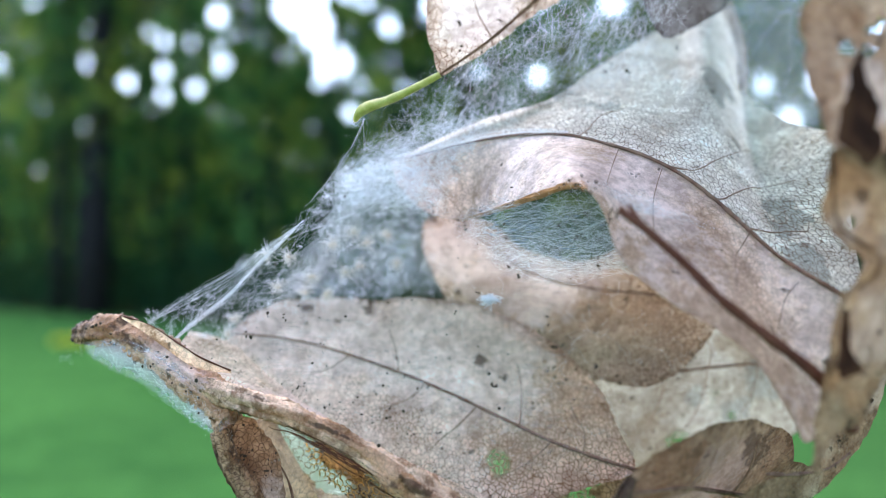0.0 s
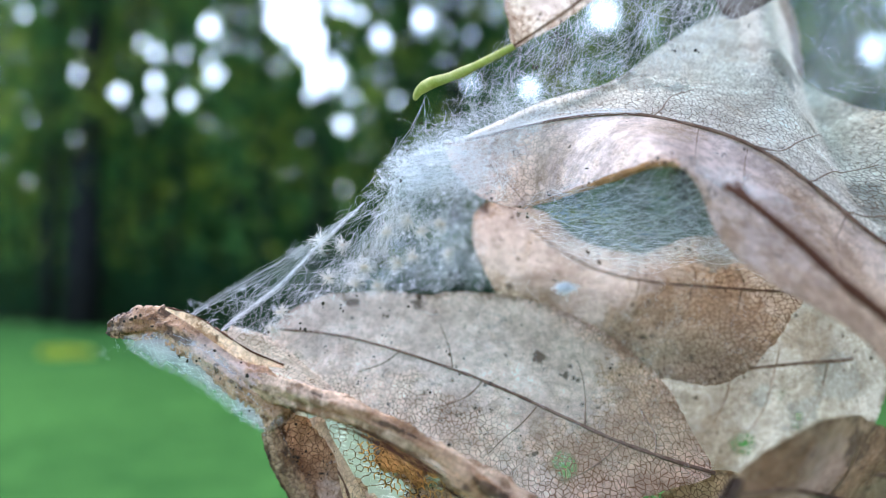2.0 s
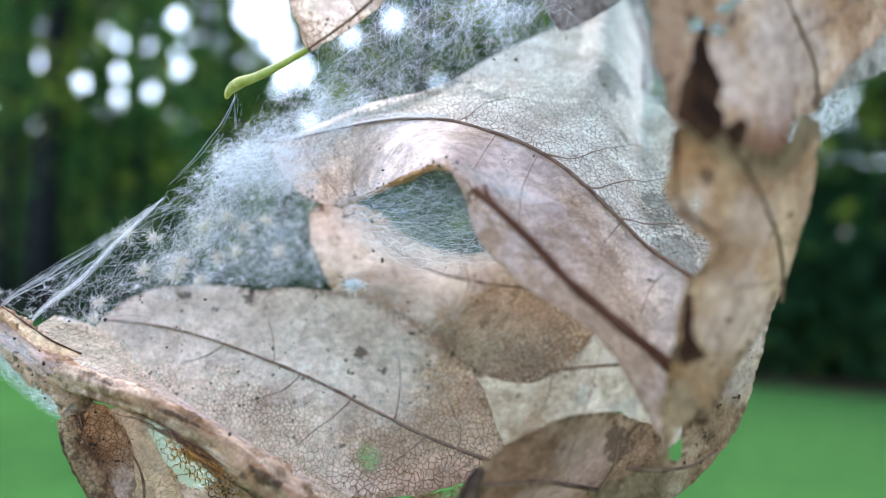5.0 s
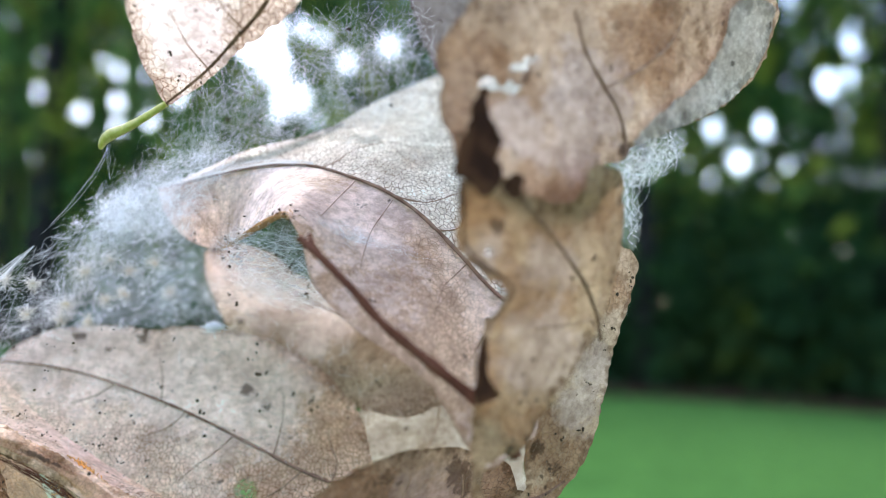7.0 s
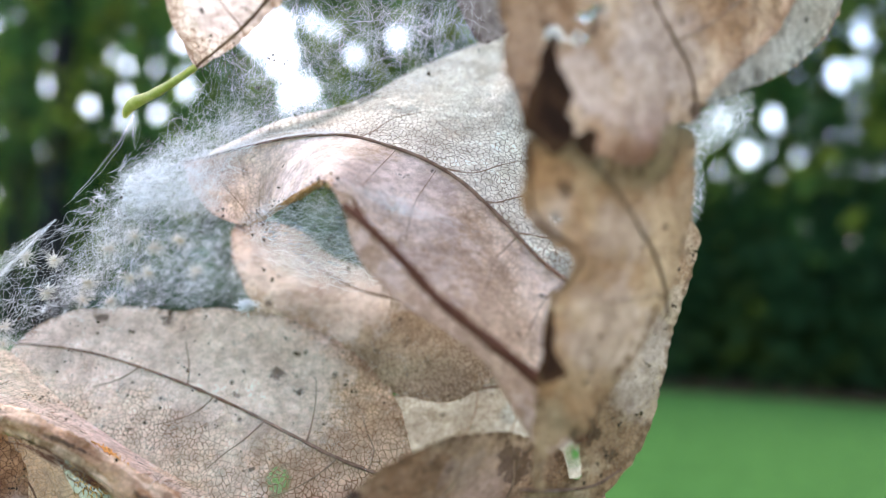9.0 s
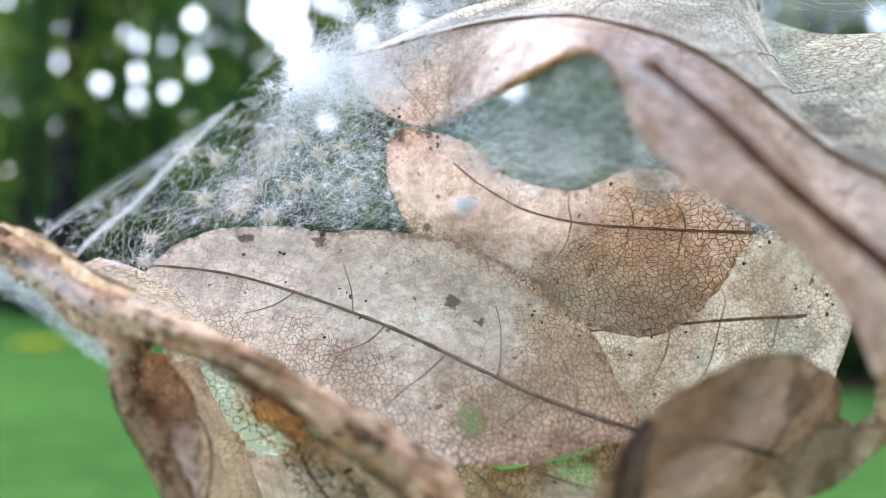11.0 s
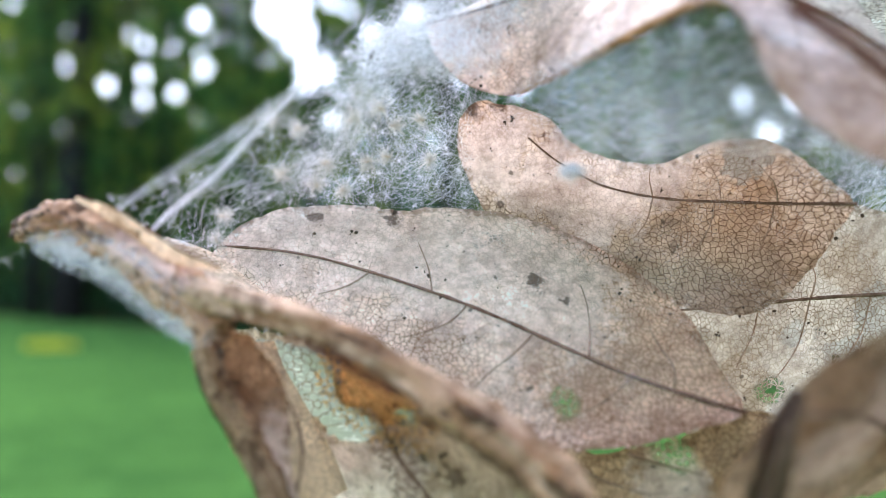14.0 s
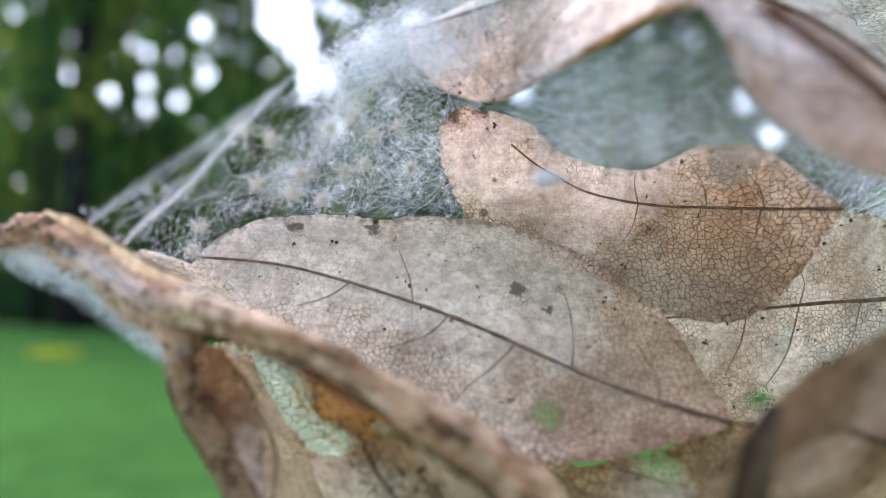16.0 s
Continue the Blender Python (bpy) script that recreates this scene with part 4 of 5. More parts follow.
CURLED_EDGE = [(-1.76, 9.1, -1.34), (-1.67, 9.05, -1.57), (-1.5, 9.0, -1.84), (-1.34, 8.95, -2.1), (-1.22, 8.9, -2.29), (-1.08, 8.85, -2.6)]
JOIN_UPPER = [(-2.5, 10.6, -0.42), (-2.13, 10.85, -0.55), (-1.72, 10.65, -0.82), (-1.21, 10.4, -1.17), (-0.68, 10.2, -1.45), (-0.17, 9.95, -1.68), (0.3, 9.8, -1.87), (0.67, 9.7, -2.0), (0.99, 9.65, -2.13)]
JOIN_LOWER = [(-2.3, 9.3, -0.6), (-1.89, 9.15, -0.9), (-1.53, 8.95, -1.0), (-1.1, 8.8, -1.11), (-0.68, 8.7, -1.26), (-0.28, 8.65, -1.47), (0.12, 8.55, -1.69), (0.46, 8.4, -1.89), (0.71, 8.25, -2.09)]
LOW_FOLD = [(2.04, 7.42, -1.42), (1.97, 7.42, -1.6), (1.94, 7.5, -1.85), (1.92, 7.65, -2.2)]
NOTCH_LINE = [(3.16, 6.3, 1.09), (3.18, 6.3, 0.87), (3.19, 6.33, 0.69), (3.27, 6.38, 0.54), (3.43, 6.42, 0.44), (3.54, 6.4, 0.35), (3.51, 6.42, 0.23), (3.42, 6.48, 0.13)]
LIP_LINE = [(-2.81, 9.25, -0.2), (-2.52, 9.2, -0.28), (-2.23, 9.15, -0.45), (-1.95, 9.1, -0.61), (-1.64, 9.05, -0.73)]
LIP_LOW = [(-2.82, 9.26, -0.22), (-2.57, 9.22, -0.36), (-2.29, 9.17, -0.55), (-2.0, 9.1, -0.71), (-1.63, 9.05, -0.76)]
TIE_SHORT = [(-0.34, 9.3, 1.89), (-0.31, 9.3, 1.73), (-0.34, 9.4, 1.54)]
TIE_LONG = [(-0.33, 9.3, 1.87), (-0.46, 9.25, 1.57), (-0.71, 9.2, 1.19), (-0.94, 9.2, 0.93)]


# ---- ground ----
def build_ground():
    size, verts, faces = 700.0, [], []
    rows = [-size, -200, -80, -40, -20, -10, 0, 10, 20, 30, 40, 60, 100, 200, 400, size]
    for y in rows:
        for x in rows:
            bump = 0.03 * noise.noise(Vector((x * 0.07, y * 0.07, 0))) if abs(x) < 90 and abs(y) < 90 else 0.0
            verts.append((x, y, bump - 0.03))
    n = len(rows)
    for i in range(n - 1):
        for j in range(n - 1):
            a = i * n + j
            faces.append((a, a + 1, a + n + 1, a + n))
    tagged(new("ground", mesh_of("ground", verts, faces, LAWN)), "wide lawn of short bright green grass", "lawn", kind="structure")


# The edge of the woods crosses the lawn aslant: y = 19.7 - 1.02 x.
ALONG, BACK = Vector((0.70, -0.714)), Vector((0.714, 0.70))


def edge_point(s, d):
    """A place s metres along the edge of the woods and d metres into them."""
    p = Vector((0.0, 19.7)) + ALONG * s + BACK * d
    return p.x, p.y


def build_woodland_floor():
    verts, faces = [], []
    count = 60
    for i in range(count + 1):
        s = -160 + 210 * i / count
        wave = 0.5 * noise.noise(Vector((s * 0.3, 4, 0)))
        for d, z in ((wave, 0.012), (wave + 1.0, 0.06), (60, 0.08)):
            verts.append((*edge_point(s, d), z))
    for i in range(count):
        for k in range(2):
            a = i * 3 + k
            faces.append((a, a + 3, a + 4, a + 1))
    tagged(new("woodland_floor", mesh_of("woodland_floor", verts, faces, SOIL)), "dark leaf litter under the trees", "forest floor", kind="structure")


# Openings in the crowns through which bright sky shows: (sideways, upward, half width), each per metre of distance.
SKY_GAPS = [(-0.169, 0.328, 0.031), (-0.150, 0.292, 0.031), (-0.128, 0.257, 0.021), (-0.141, 0.232, 0.0071), (-0.407, 0.294, 0.0071),
            (-0.413, 0.255, 0.0097), (-0.364, 0.231, 0.0103), (-0.327, 0.216, 0.0097), (-0.326, 0.277, 0.0084), (-0.296, 0.276, 0.0077),
            (-0.325, 0.243, 0.0064), (-0.232, 0.291, 0.0058), (-0.255, 0.252, 0.0084), (-0.263, 0.309, 0.009), (-0.065, 0.3, 0.0149),
            (-0.017, 0.32, 0.013), (-0.09, 0.325, 0.0077), (-0.412, 0.178, 0.0055), (-0.515, 0.252, 0.0071), (0.043, 0.241, 0.0077),
            (0.112, 0.239, 0.0084), (0.197, 0.327, 0.024), (0.432, 0.232, 0.0095), (0.511, 0.291, 0.0123), (0.538, 0.297, 0.0095),
            (0.542, 0.338, 0.011), (0.403, 0.189, 0.009), (0.371, 0.228, 0.0105), (0.29, 0.181, 0.009)]


small = np.random.default_rng(77)
SKY_GAPS += [(small.uniform(-0.52, 0.1), small.uniform(0.12, 0.34), small.uniform(0.0005, 0.004)) for _ in range(30)]
SKY_GAPS += [(small.uniform(-0.54, -0.05), small.uniform(0.17, 0.36), small.uniform(0.002, 0.0062)) for _ in range(34)]


def clear_of_gaps(p, size):
    """Which leaf clumps leave the sky gaps open."""
    a, b = p[:, 0] / p[:, 1], (p[:, 2] - HEIGHT) / p[:, 1]
    keep = np.ones(len(p), bool)
    for i, (ga, gb, r) in enumerate(SKY_GAPS):
        reach = (0.80 - 0.5 * ((i * 0.618) % 1.0)) * r + (0.5 if r > 0.016 else 0.36 if r > 0.005 else 0.2) * size / p[:, 1]
        keep &= (a - ga) ** 2 + (b - gb) ** 2 > reach ** 2
    return keep


def clump_mesh(name, centres, sizes, material, rng):
    """Small bent leaf sprays, four-cornered, each its own island."""
    n = len(centres)
    axis = rng.normal(size=(n, 3))
    axis /= np.linalg.norm(axis, axis=1)[:, None]
    other = np.cross(axis, rng.normal(size=(n, 3)))
    other /= np.linalg.norm(other, axis=1)[:, None]
    bow = np.cross(axis, other)
    s = sizes[:, None]
    corners = np.stack([centres - axis * s * 0.55, centres + other * s * rng.uniform(0.22, 0.4, (n, 1)) + bow * s * 0.1,
                        centres + axis * s * 0.55, centres - other * s * rng.uniform(0.22, 0.4, (n, 1)) + bow * s * 0.1], 1)
    faces = np.arange(n * 4).reshape(n, 4)
    return mesh_of(name, corners.reshape(-1, 3), faces, material, False)


def tree(x, y, height, spread, girth, lean, rng, count, low):
    """A woodland tree: trunk with limbs, and a crown of leaf sprays with gaps."""
    t = thing("woodland_tree", "tall broadleaved woodland tree with a dark trunk", "tree", "trees of the woods")
    top = Vector((x + lean * height, y, height))
    stem = [Vector((x, y, 0.0)).lerp(top, k / 8) + Vector((0.1 * noise.noise(Vector((k, x, 0))), 0, 0)) for k in range(9)]
    verts, faces = tube_data([tuple(p) for p in stem], np.linspace(girth, girth * 0.25, 9), 9)
    verts, faces = list(map(tuple, verts)), list(faces)
    centres = []
    for k in range(7):
        f = 0.3 + 0.65 * k / 7
        foot = Vector((x, y, 0)).lerp(top, f)
        turn = k * 2.4 + x
        tip = foot + Vector((math.cos(turn) * spread * 0.75, math.sin(turn) * spread * 0.75, spread * 0.35))
        v, fc = tube_data([tuple(foot.lerp(tip, q / 4) + Vector((0, 0, 0.15 * math.sin(q)))) for q in range(5)], np.linspace(girth * 0.35, girth * 0.06, 5), 5)
        base = len(verts)
        verts += list(map(tuple, v))
        faces += [tuple(i + base for i in f2) for f2 in fc]
        centres.append(tip)
    part("trunk", mesh_of("trunk", verts, faces, BARK), t)
    # Sprays gather round the limbs' ends and fill the crown.
    zs = low + (height * 1.12 - low) * rng.uniform(0, 1, count)
    rad = spread * np.sqrt(rng.uniform(0, 1, count)) * np.sqrt(np.clip(1.15 - ((zs - height * 0.55) / (height * 0.62)) ** 2, 0.1, 1))
    turn = rng.uniform(0, 2 * math.pi, count)
    p = np.stack([x + lean * zs + rad * np.cos(turn), y + rad * np.sin(turn), zs], 1)
    tips = np.array([tuple(c) for c in centres])
    near = tips[rng.integers(0, len(tips), count // 2)]
    p[: count // 2] = near + rng.normal(size=(count // 2, 3)) * spread * 0.3
    size = rng.uniform(0.28, 0.55, count)
    keep = clear_of_gaps(p, size) & (p[:, 2] > low * 0.6)
    part("crown", clump_mesh("crown", p[keep], size[keep], LEAF_GREEN, rng), t)
    return t


def build_woods():
    rng = np.random.default_rng(5)
    # The dark trunk that stands out at the edge of the lawn.
    tree(-13.0, 32.4, 24.0, 3.2, 0.66, 0.02, rng, 900, 13.0)
    tree(-15.4, 34.9, 22.0, 3.0, 0.3, 0.01, rng, 900, 12.0)
    for row, (d0, step) in enumerate(((2.0, 3.1), (5.5, 3.4), (9.5, 3.8))):
        s = -62.0 + row
        while s < 26.0:
            d = d0 + rng.uniform(-1.0, 1.0)
            x, y = edge_point(s + rng.uniform(-0.8, 0.8), d)
            tree(x, y, rng.uniform(18, 24), rng.uniform(2.6, 3.4), rng.uniform(0.13, 0.24), rng.uniform(-0.02, 0.03), rng, 1400, rng.uniform(1.0, 2.4))
            s += step
    # Undergrowth along the edge and through the woods.
    count = 60000
    s, d = rng.uniform(-110, 30, count), rng.uniform(0.4, 26, count)
    s[: count // 2] = rng.uniform(-48, 26, count // 2)
    d[: count // 2] = rng.uniform(0.4, 9, count // 2)
    z = rng.uniform(0, 1, count) ** 1.15 * np.minimum(2.2 + d * 0.4, 5.5) + 0.05
    p = np.stack([s * ALONG.x + d * BACK.x, 19.7 + s * ALONG.y + d * BACK.y, z], 1)
    size = rng.uniform(0.25, 0.55, count)
    keep = clear_of_gaps(p, size) & (p[:, 1] > 3)
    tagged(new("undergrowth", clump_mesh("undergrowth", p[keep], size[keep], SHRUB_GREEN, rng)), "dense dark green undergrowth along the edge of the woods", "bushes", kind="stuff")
    # Woods further off.
    count = 62000
    s, d = rng.uniform(-150, 45, count), rng.uniform(20, 42, count)
    z = rng.uniform(0, 1, count) * 17.0
    p = np.stack([s * ALONG.x + d * BACK.x, 19.7 + s * ALONG.y + d * BACK.y, z], 1)
    size = rng.uniform(0.6, 1.1, count)
    keep = clear_of_gaps(p, size) & (p[:, 1] > 3)
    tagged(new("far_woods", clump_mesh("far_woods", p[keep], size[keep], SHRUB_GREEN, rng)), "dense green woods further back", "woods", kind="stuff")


def build_yellow_patch():
    rng = np.random.default_rng(8)
    n = 260
    r, a = 0.35 * np.sqrt(rng.uniform(0, 1, n)), rng.uniform(0, 6.28, n)
    p = np.stack([-7.6 + r * np.cos(a) * 1.5, 18.2 + r * np.sin(a), rng.uniform(0.01, 0.12, n)], 1)
    tagged(new("yellow_leaves", clump_mesh("yellow_leaves", p, rng.uniform(0.08, 0.16, n), YELLOW, rng)), "patch of yellowed leaves lying on the lawn", "leaves", kind="stuff")


# ---- the nest ----
def loft_mesh(name, upper, lower, material, seed, across=34, wrinkle=0.06, bulge=0.0, rim=0.6, stains=1.0, felt=0.0, aged=0.0, bleach=0.0):
    """A sheet stretched between two lines."""
    n = len(upper)
    fine = 8
    a, b = [], []
    for line, rows in ((upper, a), (lower, b)):
        p = np.array(line, float)
        for i in range(n - 1):
            p0, p1, p2, p3 = p[max(i - 1, 0)], p[i], p[i + 1], p[min(i + 2, n - 1)]
            for t in np.arange(fine) / fine:
                rows.append(0.5 * (2 * p1 + (p2 - p0) * t + (2 * p0 - 5 * p1 + 4 * p2 - p3) * t * t + (3 * p1 - p0 - 3 * p2 + p3) * t ** 3))
        rows.append(p[-1])
    verts, faces = [], []
    for u, v in zip(a, b):
        for k in range(across + 1):
            f = k / across
            q = u * (1 - f) + v * f
            q[1] += bulge * math.sin(math.pi * f) + wrinkle * ripple(q[0], q[1], q[2], seed)
            verts.append(world_of(*q))
    w = across + 1
    for i in range(len(a) - 1):
        for k in range(across):
            j = i * w + k
            faces.append((j, j + 1, j + w + 1, j + w))
    me = mesh_of(name, verts, faces, material)
    across_at = np.tile(np.linspace(0, 1, w), len(a))
    me.attributes.new("margin", "FLOAT", "POINT").data.foreach_set("value", rim * np.clip((across_at - 0.95) / 0.05, 0, 1))
    stain = [stains * (1.3 * noise.noise(Vector((v[0] * 130 + 3, v[1] * 60, v[2] * 130))) + 0.3 * f) + aged * (0.35 + 0.65 * f) * max(0.0, min(1.0, (g - 0.42) * 5)) for v, f, g in zip(verts, across_at, np.repeat(np.linspace(0, 1, len(a)), w))]
    me.attributes.new("brown", "FLOAT", "POINT").data.foreach_set("value", np.clip(stain, 0, 1))
    fuzz = [felt * (0.55 + noise.noise(Vector((v[0] * 110 + 9, v[1] * 50, v[2] * 110)))) for v in verts]
    me.attributes.new("veil", "FLOAT", "POINT").data.foreach_set("value", np.clip(fuzz, 0, 1))
    ashen = [bleach * (2.6 * noise.noise(Vector((v[0] * 170 + 21, v[1] * 60, v[2] * 170))) - 0.55) for v in verts]
    me.attributes.new("grey", "FLOAT", "POINT").data.foreach_set("value", np.clip(ashen, 0, 1))
    return me


def curled_mesh(name, points, radii, material, seed, turns=1.35, start=0.4, scorched=0.0):
    """A leaf rolled up along a line: a spiral in cross-section, wrinkled."""
    line = curve(points, 0.025)
    way = np.gradient(line, axis=0)
    way /= np.linalg.norm(way, axis=1)[:, None]
    side = np.cross(way, (0.0, -1.0, 0.0))
    side /= np.linalg.norm(side, axis=1)[:, None]
    other = np.cross(way, side)
    rad = np.interp(np.linspace(0, 1, len(line)), np.linspace(0, 1, len(radii)), radii)
    count = 56
    verts, faces = [], []
    dark, brown, veil = [], [], []
    for i in range(len(line)):
        for k in range(count + 1):
            a = start + turns * 2 * math.pi * k / count
            wob = 1 + 0.28 * noise.noise(Vector((i * 0.07, math.cos(a) * 1.2, math.sin(a) * 1.2 + seed))) + 0.12 * noise.noise(Vector((i * 0.22, a * 3.0, seed)))
            wob += 0.17 * noise.noise(Vector((i * 0.9, a * 5.0, seed + 4))) - 0.42 * abs(noise.noise(Vector((i * 0.02, a * 1.9, seed + 9)))) - 0.2 * abs(noise.noise(Vector((i * 0.06 + a, a * 3.1, seed + 19)))) + 0.18 * noise.noise(Vector((i * 0.035, a * 0.8, seed + 13)))
            r = rad[i] * wob * (1.0 - 0.28 * k / count)
            verts.append(world_of(*(line[i] + r * (math.cos(a) * side[i] + math.sin(a) * other[i]))))
            f = i / (len(line) - 1)
            dark.append(max(1.3 * scorched * (1 - f / 0.26), 1.9 * noise.noise(Vector((i * 0.05, math.cos(a) * 1.5, math.sin(a) * 1.5 + seed)))))
            brown.append(2.6 * noise.noise(Vector((i * 0.03, math.cos(a) * 0.9 + 5, math.sin(a) * 0.9 + seed))))
            veil.append(1.5 * noise.noise(Vector((i * 0.025 + 9, math.cos(a), math.sin(a) + seed))) if scorched else 0.0)
    w = count + 1
    for i in range(len(line) - 1):
        for k in range(count):
            j = i * w + k
            faces.append((j, j + 1, j + w + 1, j + w))
    me = mesh_of(name, verts, faces, material)
    for kind, value in (("dark", dark), ("brown", brown), ("veil", veil)):
        me.attributes.new(kind, "FLOAT", "POINT").data.foreach_set("value", np.clip(value, 0, 1))
    return me


def vein_net_mesh(name, shape, cell, radius, material, seed):
    """The bare net of veins that is left of an eaten leaf."""
    rng = np.random.default_rng(seed)
    edge = curve(shape["edge"], 0.05, True)
    low, high = edge.min(0) - cell, edge.max(0) + cell
    gx, gz = np.meshgrid(np.arange(low[0], high[0], cell), np.arange(low[1], high[1], cell))
    p = np.stack([gx.ravel(), gz.ravel()], 1) + rng.uniform(-0.42, 0.42, (gx.size, 2)) * cell
    made = delaunay_2d_cdt([Vector(q) for q in p], [], [], 0, 1e-6)
    pts = np.array([tuple(v) for v in made[0]])
    middle = np.array([pts[list(f)].mean(0) for f in made[2]])
    within = inside(middle, edge)
    sharing = collections.defaultdict(list)
    for i, f in enumerate(made[2]):
        for k in range(3):
            sharing[tuple(sorted((f[k], f[(k + 1) % 3])))].append(i)
    verts, faces, start = [], [], 0
    for pair in sharing.values():
        if len(pair) < 2 or not (within[pair[0]] or within[pair[1]]) or rng.uniform() < 0.14:
            continue
        ends = [(middle[i][0], depth(shape["bend"], *middle[i]), middle[i][1]) for i in pair]
        v, f = tube_data([ends[0], tuple((np.array(ends[0]) + ends[1]) / 2), ends[1]], radius * rng.uniform(0.6, 1.5), 4)
        verts += [world_of(*q) for q in v]
        faces += [tuple(i + start for i in q) for q in f]
        start += len(v)
    return mesh_of(name, verts, faces, material)


def frayed_mesh(name, points, radius, material, seed, count=16, spread=0.03):
    """A torn, fibrous edge: several fibres side by side, some breaking off."""
    rng = np.random.default_rng(seed)
    base = curve(points, 0.03)
    verts, faces, start = [], [], 0
    for _ in range(count):
        lo, hi = sorted(rng.uniform(0, 1, 2))
        lo, hi = (lo * 0.6, 1 - (1 - hi) * 0.6)
        piece = base[int(lo * (len(base) - 1)):int(hi * (len(base) - 1)) + 1]
        if len(piece) < 4:
            continue
        wave = np.array([[noise.noise(Vector((i * 0.12, k, seed + start * 0.01))) for k in (1, 5, 9)] for i in range(len(piece))])
        line = piece + rng.normal(size=3) * spread + wave * spread
        radii = radius * rng.uniform(0.4, 1.2) * np.sin(np.linspace(0.15, math.pi - 0.15, len(line))) ** 0.5
        v, f = tube_data(line, radii, 6)
        verts += [world_of(*q) for q in v]
        faces += [tuple(i + start for i in q) for q in f]
        start += len(v)
    return mesh_of(name, verts, faces, material)


# Side veins on the arched leaf: how far along its rib, and how far from the rib to the margin.
BACK_VEINS = [[(8.3, 0.0), (8.9, 0.02), (9.84, 0.09), (11.0, 0.28), (12.0, 0.5)], [(9.8, 0.0), (10.4, 0.03), (12.2, 0.33), (13.1, 0.56)],
              [(11.1, 0.0), (12.2, 0.11), (13.2, 0.27)], [(6.3, 0.02), (6.5, 0.12), (6.75, 0.27), (7.5, 0.35)]]
FRONT_VEINS = [[(8.54, 0.03), (8.44, 0.3), (8.46, 0.45), (8.59, 0.65)], [(11.19, 0.02), (10.8, 0.25), (10.64, 0.4), (10.62, 0.79)], [(7.34, 0.03), (7.2, 0.3), (7.04, 0.62)],
               [(1.2, 0.35), (1.5, 0.57), (1.85, 0.75), (2.1, 0.92)], [(12.79, 0.02), (12.19, 0.26), (11.79, 0.56)]]


def blade_line(outer, rib, vein, bulge, seed, wrinkle):
    """A side vein lying on a lofted blade, from its rib outwards."""
    line = []
    for u, f in curve(vein, 0.25):
        k = min(int(u), len(rib) - 2)
        a, c = (np.array(m[k]) * (1 - u + k) + np.array(m[k + 1]) * (u - k) for m in (rib, outer))
        x, y, z = a * (1 - f) + c * f
        line.append((x, y + bulge * math.sin(math.pi * f) + wrinkle * ripple(x, y, z, seed) - 0.008, z))
    return line


